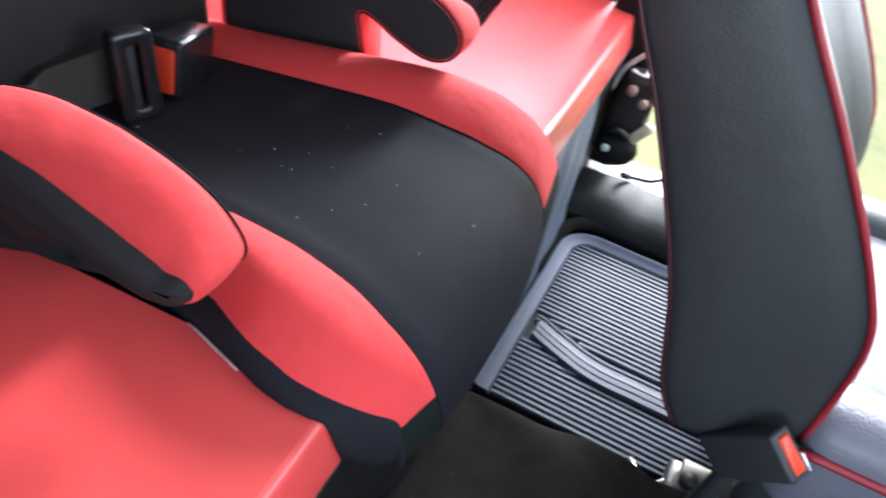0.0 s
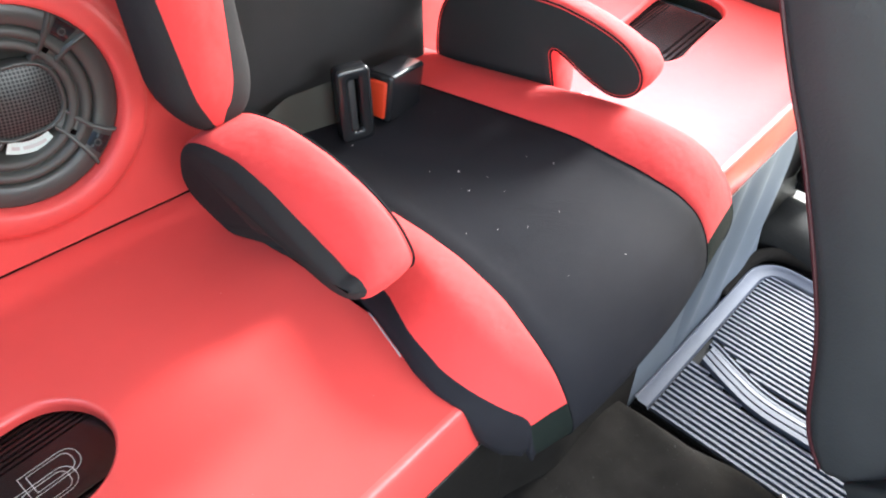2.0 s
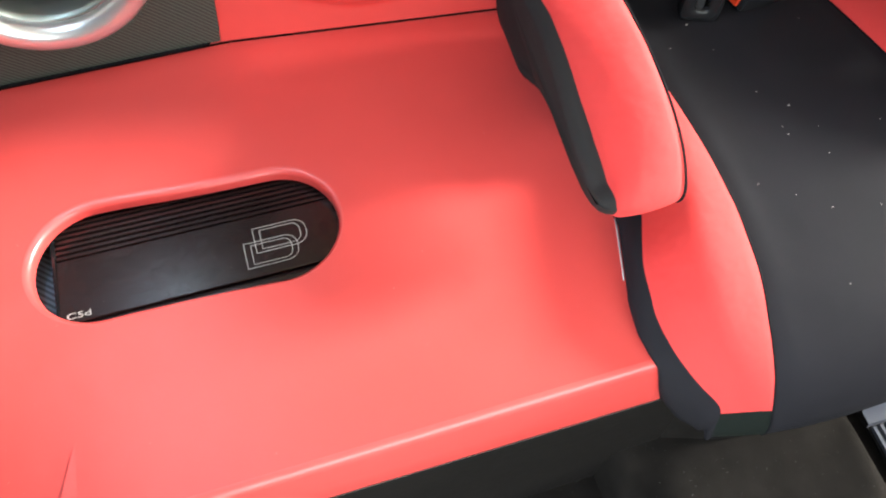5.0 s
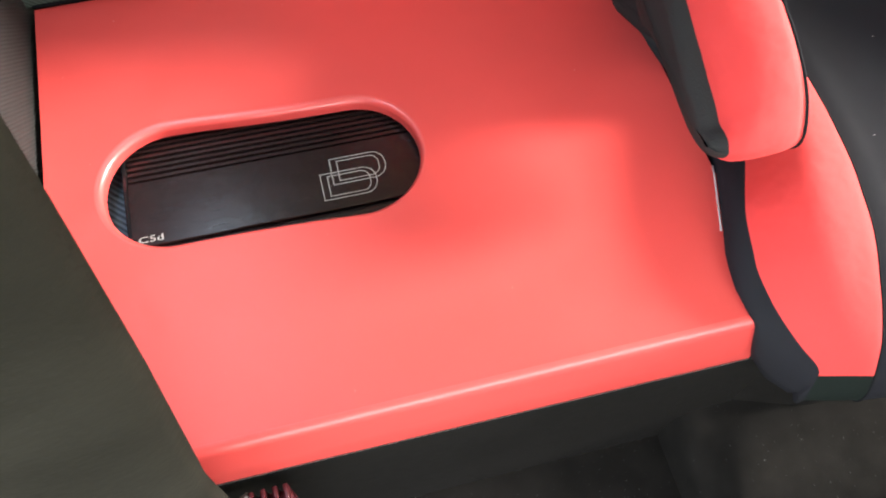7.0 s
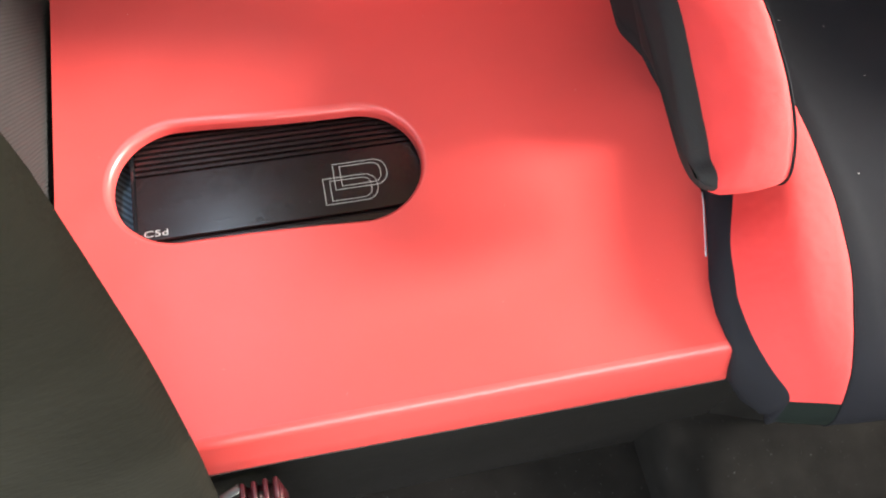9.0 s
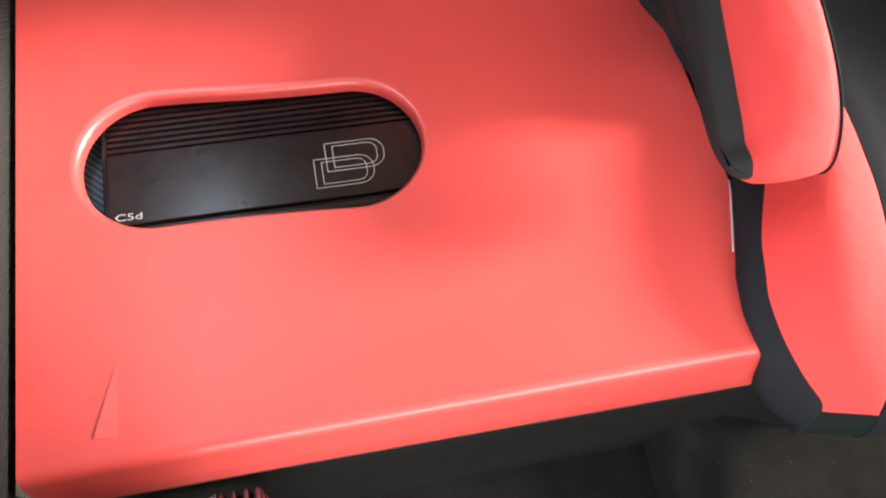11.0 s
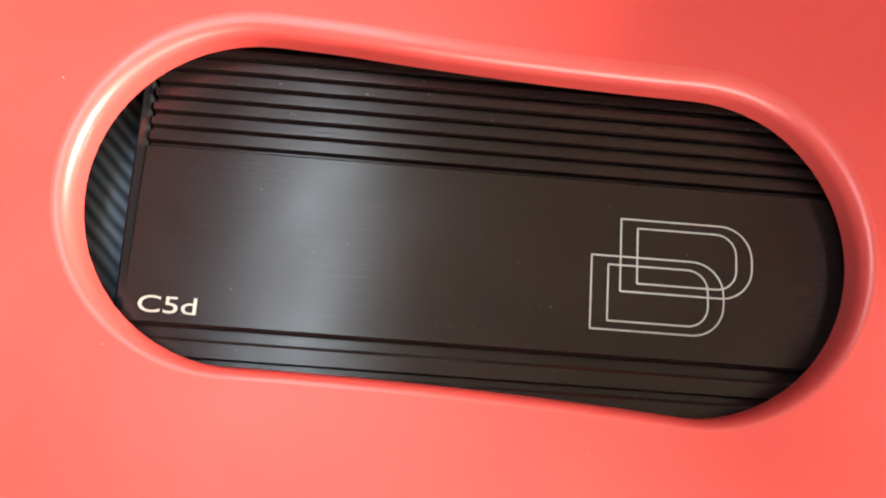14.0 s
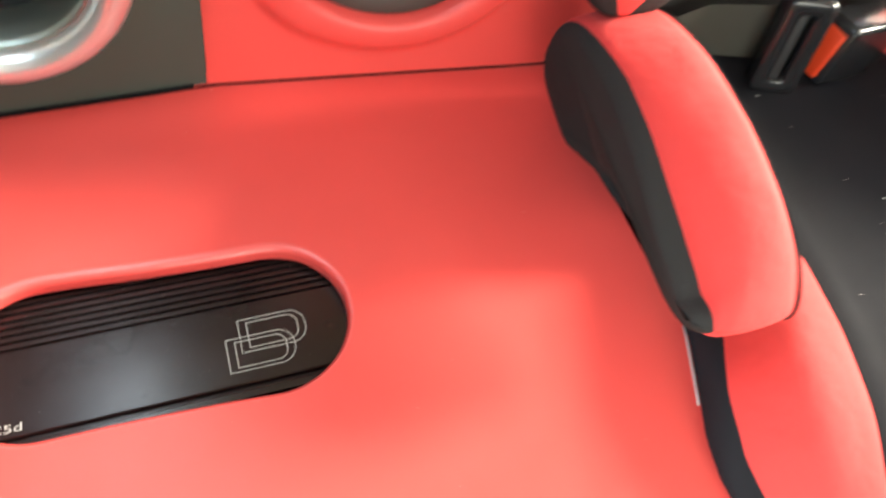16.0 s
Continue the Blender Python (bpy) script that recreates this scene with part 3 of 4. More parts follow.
part("chrome_ring", lathe([(0.0770, -0.03)] + prof, (PORT[0], 0.243, PORT[1]), ring_m, 80), CHROME, port, "polished chrome ring")
prof = [(0.0775, 0.0005), (0.0755, 0.003), (0.0735, 0.002), (0.0715, -0.004), (0.0675, -0.020), (0.0655, -0.034)]
part("flare", lathe(prof, (PORT[0], 0.243, PORT[1]), ring_m, 64), SATIN_METAL, port, "satin grey-green metal flare inside the ring")
prof = [(0.0655, -0.034), (0.064, -0.05), (0.064, -0.16), (0.0, -0.16)]
part("port_tube", lathe(prof, (PORT[0], 0.243, PORT[1]), ring_m, 64), DULL_PLASTIC, port, "dark flared tube")

SPK = (0.2634, 0.5725)
LEAN = 0.12         # the red panel leans back a little
yaw = math.atan2(-0.0385, 0.317)


def red_put(x, z, d):
    s = x - 0.09
    return 0.09 + s * math.cos(yaw) + d * math.sin(yaw) + max(0.0, 1 - s / 0.08) * (z - 0.4) * 0.085, 0.2425 + s * math.sin(yaw) - d * math.cos(yaw) + (z - 0.402) * LEAN, z


speaker_panel = thing("rear_panel", 0.3, 0.25, 0.40, "red vinyl rear panel with a raised ring round the loudspeaker", "panel")
BEZEL = [(0.0, 0.02), (0.0, -0.006), (0.0015, -0.0105), (0.005, -0.0125), (0.012, -0.0128), (0.020, -0.0118), (0.025, -0.0095), (0.0285, -0.0055), (0.031, -0.0025), (0.034, -0.0008), (0.038, 0.0)]


def bezel_width(a):
    """The raised ring is broader to the lower left, with a notch above that."""
    turn = lambda deg, wide: math.exp(-(((math.degrees(a) - deg + 180) % 360 - 180) / wide) ** 2)
    return 1.0 + 0.32 * turn(-150, 38) - 0.18 * turn(172, 14) + 0.25 * turn(140, 22)


part("panel_face", holed_panel(circle(*SPK, 0.1077), SPK, (0.0905, 0.60, 0.404, 0.90), BEZEL, red_put, 8, bezel_width), RED_VINYL, speaker_panel)
part("joint_cord", tube([(-0.18, 0.2425, 0.4015), (0.09, 0.2420, 0.4015)] + [tuple(Vector(red_put(x, 0.4015, -0.0005))) for x in (0.1, 0.3, 0.6)], 0.0010, 6), GAP_BLACK, speaker_panel, "dark gap between panel and box")
far = thing("rear_panel", 0.95, 0.25, 0.40, "plain red vinyl rear panel beyond the seat", "panel")
part("panel_face", sheet([[(0.62, 0.185, z), (0.8, 0.20, z), (1.415, 0.245, z)] for z in (0.40, 0.5, 0.60)]), RED_VINYL, far)

spk = thing("loudspeaker", SPK[0], 0.222, SPK[1], "black round car loudspeaker with a mesh centre in the red panel", "loudspeaker")
spk_c = Vector(red_put(SPK[0], SPK[1], -0.004))
spk_m = Matrix.Rotation(yaw, 4, "Z") @ Matrix.Rotation(radians(90) - math.atan(LEAN), 4, "X")


def spk_lathe(name, prof, mat, label=""):
    part(name, lathe(prof, spk_c, spk_m, 72), mat, spk, label)


spk_lathe("basket_rim", [(0.1082, -0.012), (0.1077, 0.001), (0.1060, 0.003), (0.087, 0.001), (0.0845, -0.001), (0.084, -0.008)], SPEAKER_PLASTIC, "wide dark grey plastic rim")
spk_lathe("surround", [(0.0845, -0.008)] + [(0.0775 + 0.0065 * math.cos(a), -0.007 + 0.007 * math.sin(a)) for a in np.linspace(0, math.pi, 10)] + [(0.0645 + 0.0055 * math.cos(a), -0.008 + 0.005 * math.sin(a)) for a in np.linspace(0, math.pi, 10)], CONE, "double rolled rubber surround")
spk_lathe("cone", [(0.0592, -0.008), (0.055, -0.020), (0.030, -0.042), (0.0, -0.046)], CONE)
hub = spk_c + spk_m @ Vector((0.011, 0, 0))         # the mesh sits a little off the middle
cap = [hub + spk_m @ Vector((0.042 * math.copysign(abs(math.cos(a)) ** 0.75, math.cos(a)), 0.036 * math.copysign(abs(math.sin(a)) ** 0.75, math.sin(a)), 0)) for a in np.linspace(0, math.tau, 49)[:-1]]
nrm = (spk_m @ Vector((0, 0, 1)))
rows = [[hub + (p - hub) * s + nrm * h for p in cap] for s, h in ((1.12, -0.026), (1.13, -0.010), (1.08, -0.0065), (1.0, -0.008), (0.99, -0.011))]
part("centre_frame", sheet(rows, close_u=True), SPEAKER_PLASTIC, spk)
rows = [[hub + (p - hub) * s + nrm * (0.006 * (1 - s * s) - 0.0105) for p in cap] for s in (0.995, 0.8, 0.6, 0.4, 0.2, 0.02)]
part("centre_mesh", sheet(rows, close_u=True), MESH, spk, "fine black metal mesh")


def on_speaker(r, s, h, a):
    """A place at r from the centre; the arms slope in to the sunken centre."""
    return spk_c.lerp(hub, lerp(r, [0.044, 0.092], [1.0, 0.0])) + spk_m @ (Matrix.Rotation(radians(a), 4, "Z") @ Vector((r, s, h + lerp(r, [0.044, 0.070, 0.092], [-0.016, -0.0075, 0.0]))))


for a in (40, 136, 217, 316):
    bm = bmesh.new()
    for sg in (-1, 1):
        rails = ((0.044, 0.0105), (0.060, 0.0100), (0.080, 0.0125), (0.098, 0.0175), (0.1045, 0.021))
        rows = [[on_speaker(r, sg * w + d, h, a) for d, h in ((-0.0028, -0.002), (-0.0022, 0.0085), (0.0022, 0.0085), (0.0028, -0.002))] for r, w in rails]
        sheet(rows, bm=bm)
    rows = [[on_speaker(r, s * w, h, a) for s in (-1, 0, 1)] for r, w, h in ((0.044, 0.0105, 0.0045), (0.062, 0.0098, 0.0042), (0.084, 0.0125, 0.0040), (0.086, 0.0125, -0.004))]
    sheet(rows, bm=bm)
    arm = part("grille_arm", bm, SPEAKER_PLASTIC, spk, "ribbed plastic grille arm")
    rows = [[on_speaker(r, s * w, h, a) for s in (-1, -0.5, 0.5, 1)] for r, w, h in ((0.084, 0.008, -0.002), (0.0845, 0.008, 0.0045), (0.1035, 0.011, 0.0055), (0.104, 0.011, -0.001))]
    # Raised black block painted as the shade inside a square screw recess
    part("pocket_shade", turned(block(0.0665, 0.0725, -0.0028, 0.0028, -0.0045, -0.0022, 0.0008), Matrix.Translation(spk_c) @ spk_m.to_4x4() @ Matrix.Rotation(radians(a), 4, "Z")), GAP_BLACK, arm)
    foot = part("arm_foot", sheet(rows), PLASTIC, arm)
    ring = [on_speaker(0.094 + 0.0035 * math.cos(t), 0.0035 * math.sin(t), 0.0058, a) for t in np.linspace(0, math.tau, 13)[:-1]]
    part("screw_ring", tube(ring, 0.0009, 5, True), SPEAKER_PLASTIC, arm)
plate_at = lambda a, h: hub + spk_m @ Vector((0.0505 * math.cos(radians(a)), 0.0505 * math.sin(radians(a)), h))
part("name_plate", ribbon([plate_at(a, -0.0115) for a in np.linspace(238, 292, 11)], 0.0066, nrm), PLATE, spk, "pale grey name plate below the centre")
for a0, a1 in ((243, 252), (256, 284)):
    part("name_bar", ribbon([plate_at(a, -0.0110) for a in np.linspace(a0, a1, 6)], 0.0020, nrm), PALE_INK, spk)


# ---- booster seat ----
booster = thing("booster_seat", SEAT_X, -0.1, 0.29, "black and red cloth child booster seat between the red boxes", "child seat")
# along the seat: place, height, half width, half width of the black panel, bolster rise, edge drop
ROWS = [(0.215, 0.428, 0.175, 0.110, 0.008, 0.02), (0.13, 0.432, 0.180, 0.114, 0.010, 0.02), (0.06, 0.436, 0.190, 0.120, 0.014, 0.025), (-0.04, 0.444, 0.200, 0.124, 0.018, 0.030),
        (-0.10, 0.449, 0.210, 0.127, 0.020, 0.034), (-0.16, 0.450, 0.226, 0.132, 0.020, 0.038), (-0.22, 0.444, 0.233, 0.143, 0.017, 0.040),
        (-0.27, 0.430, 0.230, 0.156, 0.012, 0.032), (-0.305, 0.409, 0.220, 0.163, 0.008, 0.018), (-0.327, 0.382, 0.207, 0.164, 0.005, 0.004),
        (-0.338, 0.352, 0.212, 0.160, 0.003, 0.0), (-0.339, 0.324, 0.204, 0.156, 0.002, 0.0), (-0.322, 0.300, 0.192, 0.150, 0.0, 0.0)]
fine = [tuple(float(np.interp(t, range(len(ROWS)), [r[k] for r in ROWS])) for k in range(6)) for t in np.linspace(0, len(ROWS) - 1, 67)]
for _ in range(4):      # round the run of the numbers off
    fine = [fine[0]] + [tuple((a + 2 * b + c) / 4 for a, b, c in zip(fine[i - 1], fine[i], fine[i + 1])) for i in range(1, len(fine) - 1)] + [fine[-1]]


def panel_half(row, sg):
    """Half width of the black panel; the red bolster beyond it is broader in front."""
    return row[3] - (0.012 * max(0.0, min(1.0, (-0.12 - row[0]) / 0.12)) if sg > 0 else 0.0)


def cushion_point(row, x):
    y, z, w, s, rise, drop = row
    s = panel_half(row, x)
    a = abs(x)
    if a <= s:
        q = a / s
        z += 0.006 * (1 - q * q) + rise * 0.55 * q ** 4 - 0.003 * max(0, (q - 0.93) / 0.07)
    else:
        q = (a - s) / (w - s)
        z += rise * 0.55 + rise * (0.9 if x > 0 else 0.4) * math.sin(math.pi * min(1, q * 1.15)) - drop * (1.0 if x < 0 else 0.6) * q ** (3.2 if x < 0 else 5.0) - 0.003 * max(0, 1 - q / 0.06)
    if x < 0:       # the bolster beside the first box is fuller in front
        z -= 0.005 * lerp(y, [-0.31, -0.26, -0.12, -0.05], [0.0, 1.0, 0.7, 0.0]) * math.exp(-((a - s) / 0.045) ** 2)
        z += 0.009 * lerp(y, [-0.31, -0.27, -0.12, -0.05], [0.0, 0.8, 1.0, 0.3]) * max(0.0, (a - s) / (w - s)) ** 2
    front = max(0.0, min(1.0, (-0.2 - y) / 0.13))
    full = lerp(y, [-0.33, -0.30, -0.27, -0.22, -0.17, -0.12], [0.0, 0.006, 0.010, 0.012, 0.010, 0.0])
    y += front * (0.038 * (a / 0.24) ** 3 if x < 0 else 0.024 * (a / 0.2) ** 2)
    back = max(0.0, min(1.0, (y + 0.30) / 0.12))
    shift = -0.007 * back + (0.041 * max(0.0, (a - s) / (w - s)) if x > 0 else (0.007 * back - full) * max(0.0, min(1.0, (a - s) / (w - s))))
    return SEAT_X + x + shift, y, z


def strip(f, n, rows=None):
    return sheet([[cushion_point(r, f(r, t)) for t in np.linspace(0, 1, n)] for r in (rows or fine)])


RED_END = next(i for i, r in enumerate(fine) if r[1] < 0.378 and r[0] < -0.2)
part("seat_panel", strip(lambda r, t: (2 * t - 1) * panel_half(r, 2 * t - 1), 29), BLACK_FABRIC, booster, "black cloth seat panel with specks of lint")
for sg in (-1, 1):
    part("thigh_bolster", strip(lambda r, t: sg * (panel_half(r, sg) + t * (r[2] - panel_half(r, sg))), 17, fine[:RED_END + 1]), RED_FABRIC, booster, "red cloth bolster")
    part("front_band", strip(lambda r, t: sg * (panel_half(r, sg) + t * (r[2] - panel_half(r, sg))), 17, fine[RED_END:]), HEM, booster, "dark green-black cloth hem under the bolster")
    seam = [Vector(cushion_point(r, sg * panel_half(r, sg))) + Vector((0, 0, 0.0005)) for r in fine]
    part("seam", tube(seam, 0.0011, 5), BLACK_PIPING, booster)
    rows = []
    for i, r in enumerate(fine[:-5]):
        sag = 1.0 if i < RED_END + 2 else 0.2
        x, y, z = cushion_point(r, sg * r[2])
        out = lerp(y, [-0.32, -0.27, -0.250, -0.20, -0.1, 0.1], [0.010, 0.022, 0.024, 0.018, 0.012, 0.006]) * (sg if sg < 0 else 0.3)
        if sg < 0:      # down to the line where the cover meets the box
            out = min(-0.002, lerp(y, [-0.32, -0.29, -0.276, -0.262, -0.245, -0.22, -0.19, -0.16, -0.105, -0.05], [0.440, 0.412, 0.398, 0.387, 0.382, 0.381, 0.386, 0.397, 0.415, 0.428]) - x) / 1.05
        low = lerp(y, [-0.29, -0.270, -0.256], [0.338, 0.362, BOX_Z + 0.002])
        low = min(low, z - 0.010)
        rows.append([(x, y, z), (x + out * 0.45, y, z - 0.003), (x + out, y, z * 0.45 + low * 0.55), (x + out * 1.05, y, low), (x + out * 0.7, y + 0.004, low - 0.02 * sag), (x - out, y + 0.012, low - 0.035 * sag)])
    part("side_band", sheet(rows), BLACK_FABRIC, booster, "black cloth side band")
    edge = [Vector(r[3]) + Vector((0.002 * sg, 0, -0.001)) for r in rows if -0.168 < r[3][1] < -0.09]
    part("base_rim", tube(edge, 0.0009, 6), WHITE_PLASTIC, booster, "thin pale plastic rim of the base")
rows = [[(SEAT_X + k * 0.19, y, z) for k in np.linspace(-1, 1, 9)] for y, z in ((-0.309, 0.303), (-0.29, 0.296), (-0.24, 0.294), (0.15, 0.294))]
part("base", sheet(rows), DULL_PLASTIC, booster, "dark plastic underside")
def bench(x0, x1):
    xs = np.linspace(x0, x1, 16)
    rows = [[(x, yy + lerp(x, [0.42, 0.54, 0.76, 1.2], [0.046, 0.0, 0.0, -0.02]), z) for x in xs] for yy, z in ((-0.298, 0.046), (-0.295, 0.12), (-0.292, 0.22), (-0.288, 0.30), (-0.281, 0.324), (-0.268, 0.330))]
    rows.append([(x, 0.16, 0.331) for x in xs])
    rows.append([(x, 0.30, 0.331) for x in xs])
    return sheet(rows)


setting("bench_front", bench(0.752, 0.872), GREY_PANEL, "grey satin bench between the red boxes under the booster", "bench", smooth=True)
setting("bench_skirt", bench(0.413, 0.750), CARPET, "black carpet covering the bench front above the tunnel", "bench", smooth=True)

def arm_profile(sg):
    """Side outline of an armrest and its outward normals; the pad by the first box is rounder behind."""
    head = [(0.160, 0.42), (0.164, 0.475), (0.147, 0.518), (0.112, 0.542)] if sg > 0 else [(0.148, 0.43), (0.152, 0.475), (0.142, 0.514), (0.110, 0.540)]
    tip = [(0.05, 0.552), (-0.03, 0.554), (-0.09, 0.549), (-0.128, 0.536), (-0.149, 0.514), (-0.149, 0.494), (-0.134, 0.479), (-0.108, 0.475), (-0.075, 0.481)]
    if sg > 0:
        tip[3:] = [(-0.131, 0.537), (-0.155, 0.513), (-0.156, 0.488), (-0.139, 0.471), (-0.112, 0.468), (-0.078, 0.479)]
    if sg > 0:
        stem = [(-0.045, 0.496), (-0.030, 0.500), (-0.026, 0.490), (-0.032, 0.465), (-0.040, 0.430), (-0.022, 0.408), (0.04, 0.402), (0.11, 0.402)]
    else:
        stem = [(-0.035, 0.486), (0.0, 0.480), (0.012, 0.468), (0.012, 0.450), (0.014, 0.428), (0.026, 0.408), (0.060, 0.402), (0.105, 0.404)]
    line = smooth_line([(0, y, z) for y, z in head + tip + stem], 6, True)
    n = len(line)
    nrm = []
    for i in range(n):
        d = (line[(i + 1) % n] - line[i - 1]).normalized()
        nrm.append(Vector((0, -d.z, d.y)))
    if sum(nrm[i].dot(line[i] - Vector((0, 0.02, 0.49))) for i in range(n)) < 0:
        nrm = [-v for v in nrm]
    return line, nrm


def armrest(sg):
    """sg -1: on the side of the first box."""
    cx = 0.228
    line, nrm = arm_profile(sg)
    na = len(line)
    # across the top, from the inner seam to the outer: offset, edge rounding, share of the inner rise, share of the outer drop
    SECT = ((-0.0345, 0.004, 0.80, 0.0), (-0.0318, 0.0012, 0.96, 0.0), (-0.024, 0.0, 1.0, 0.0), (-0.010, -0.001, 0.85, 0.04), (0.006, -0.001, 0.6, 0.14),
            (0.018, 0.0, 0.35, 0.32), (0.026, 0.001, 0.15, 0.55), (0.031, 0.003, 0.05, 0.80), (0.033, 0.005, 0.0, 1.0))

    def pt(i, off, inset, rise=0.0, drop=0.0):
        q = line[i % na]
        over = max(0.0, min(1.0, nrm[i % na].z * 1.6))        # only over the top
        lift_in = over * lerp(q.y, [-0.14, -0.09, -0.03, 0.03, 0.11], [0.0, 0.006, 0.012, 0.012, 0.004]) * rise
        fall = over * lerp(q.y, [-0.144, -0.125, -0.09, -0.05, -0.01, 0.04], [0.008, 0.023, 0.020, 0.010, 0.001, -0.004]) * drop
        p = q - nrm[i % na] * inset + Vector((0, 0, lift_in - fall))
        if sg < 0 and q.z < 0.484 and q.y < 0.06:      # inside, the stem reaches further forward
            p.y -= 0.050 * max(0.0, min(1.0, (0.012 - off) / 0.03)) * max(0.0, min(1.0, (0.484 - q.z) / 0.012)) * max(0.0, min(1.0, (0.06 - q.y) / 0.03)) * max(0.0, min(1.0, (q.y + 0.08) / 0.05))
        lean = lerp(q.y, [-0.15, 0.1], [0.013, 0.0])
        if off < 0:
            off *= lerp(q.y, [-0.15, 0.05], [0.88, 0.98])
        elif sg < 0:
            off += off / 0.033 * lerp(q.y, [-0.15, -0.05, 0.04, 0.10], [-0.003, 0.001, -0.001, 0.002])
        if off > 0 and q.y > -0.08:
            tuck = 0.030 if sg > 0 else lerp(q.y, [0.01, 0.05, 0.10], [0.062, 0.034, 0.012])
            off -= tuck * max(0.0, ((0.470 if sg > 0 else 0.480) - q.z) / 0.07) * (off / 0.033)
        lift = 0.010 * max(0.0, min(1.0, (q.z - 0.41) / 0.06)) if sg > 0 else 0.0
        return Vector((SEAT_X + sg * (cx + off + lean) + (-0.001 if sg > 0 else 0.0), p.y, p.z + lift))
    top = range(2 * 6, 11 * 6 + 1)               # from the back over the top to the underside of the tip
    low = range(11 * 6, na + 2 * 6 + 1)
    arm = part("armrest", sheet([[pt(i, *row) for i in top] for row in SECT]), RED_FABRIC, booster, "red cloth armrest top")
    split = 0 if sg < 0 else 7
    if split:
        part("inner_edge", sheet([[pt(i, *row) for i in low] for row in SECT[:split + 1]]), RED_FABRIC, arm, "red cloth edge under the armrest")
    part("underside", sheet([[pt(i, *row) for i in low] for row in SECT[split:]]), LIT_BLACK_CLOTH, arm, "black cloth underside")

    def side(o, sw, first, rise, drop):
        def bulge(i):
            k = lerp(line[i].z, [0.40, 0.47], [0.2, 1.0])
            return k * (lerp(line[i].y, [-0.14, -0.08, 0.03, 0.12], [1.0, 1.2, 1.0, 0.6]) if sw > 0 else 1.0)
        bm = sheet([[pt(i, o, first + ins, rise, drop) + Vector((sg * sw * h * bulge(i), 0, 0)) for i in range(na)] for ins, h in ((0.0, 0.0), (0.0015, 0.35), (0.004, 0.65), (0.008, 0.88), (0.012, 1.0))], close_u=True)
        bm.verts.ensure_lookup_table()
        bm.faces.new(bm.verts[len(bm.verts) - na:])
        return bm
    part("outer_side", side(0.033, 0.013, 0.005, 0.0, 1.0), LIT_BLACK_CLOTH, arm, "black cloth side of the armrest")
    part("inner_side", side(-0.0345, -0.004, 0.004, 0.8, 0.0), LIT_BLACK_CLOTH, arm, "black cloth side of the armrest")
    part("piping", tube([pt(i, -0.0342, 0.0012, 0.85, 0.0) for i in range(na)], 0.0013, 6, True), BLACK_PIPING, arm)


armrest(-1)
armrest(1)

# backrest with two wings
rows = []
for z in np.linspace(0.40, 1.02, 22):
    ring = []
    for k in range(40):
        a = k * math.tau / 40
        ca, sa = math.cos(a), math.sin(a)
        ring.append((SEAT_X + 0.172 * math.copysign(abs(ca) ** 0.4, ca), 0.180 + 0.06 * (z - 0.4) + 0.028 * math.copysign(abs(sa) ** 0.5, sa) + 0.010 * (1 - ca * ca) * (sa < 0), z))
    rows.append(ring)
part("backrest", capped(rows), LIT_BLACK_CLOTH, booster, "coarse black cloth backrest, colour lifted for the light on it")


def wing(sg):
    """A padded side of the backrest, pointed below, with a red stripe down its front."""
    def ring_pt(a, z):
        t = max(0.0, min(1.0, (z - 0.529) / 0.076))
        k = math.sqrt(max(0.0, 1 - (1 - t) ** 2)) * 0.93 + 0.07
        cx = 0.228 + lerp(z, [0.529, 0.589, 0.7, 1.0], [-0.0105, -0.002, 0.0034, 0.0134])
        ca, sa = math.cos(a), math.sin(a)
        return (SEAT_X + sg * (cx + 0.0513 * k * math.copysign(abs(ca) ** 0.63, ca)), 0.1328 + 0.05 * (z - 0.5) - 0.0443 * k * math.copysign(abs(sa) ** 0.8, sa), z)
    zs = [0.529 + 0.076 * (t ** 1.6) for t in np.linspace(0, 1, 12)] + list(np.linspace(0.62, 1.02, 16))
    span = lambda z: lerp(z, [0.529, 0.554, 0.599, 0.70, 1.0], [0.04, 0.139, 0.308, 0.5245, 0.5245])
    mid_a = 1.375
    w = part("wing", sheet([[ring_pt(a, z) for a in np.linspace(mid_a + span(z), mid_a - span(z) + math.tau, 34)] for z in zs]), LIT_BLACK_CLOTH, booster, "black cloth side wing of the backrest")
    part("wing_stripe", sheet([[ring_pt(a, z) for a in np.linspace(mid_a - span(z), mid_a + span(z), 14)] for z in zs]), RED_FABRIC, w, "red cloth stripe")


wing(-1)
wing(1)

# specks of lint on the seat panel
random.seed(4)
for k in range(19):
    r = fine[random.randint(6, 40)]
    x, y, z = cushion_point(r, random.uniform(-0.1, 0.1))
    s = random.choice((0.0004, 0.0005, 0.0005, 0.0007, 0.0010))
    bm = bmesh.new()
    bmesh.ops.create_icosphere(bm, subdivisions=1, radius=s)
    turned(bm, Matrix.Translation((x, y, z + 0.0006)) @ Matrix.Diagonal((1.6, 1, 0.5, 1)))
    lint = part("lint_speck", bm, PALE_INK)
    tagged(lint, "tiny pale speck of lint on the seat cloth", "lint", "lint on the seat")


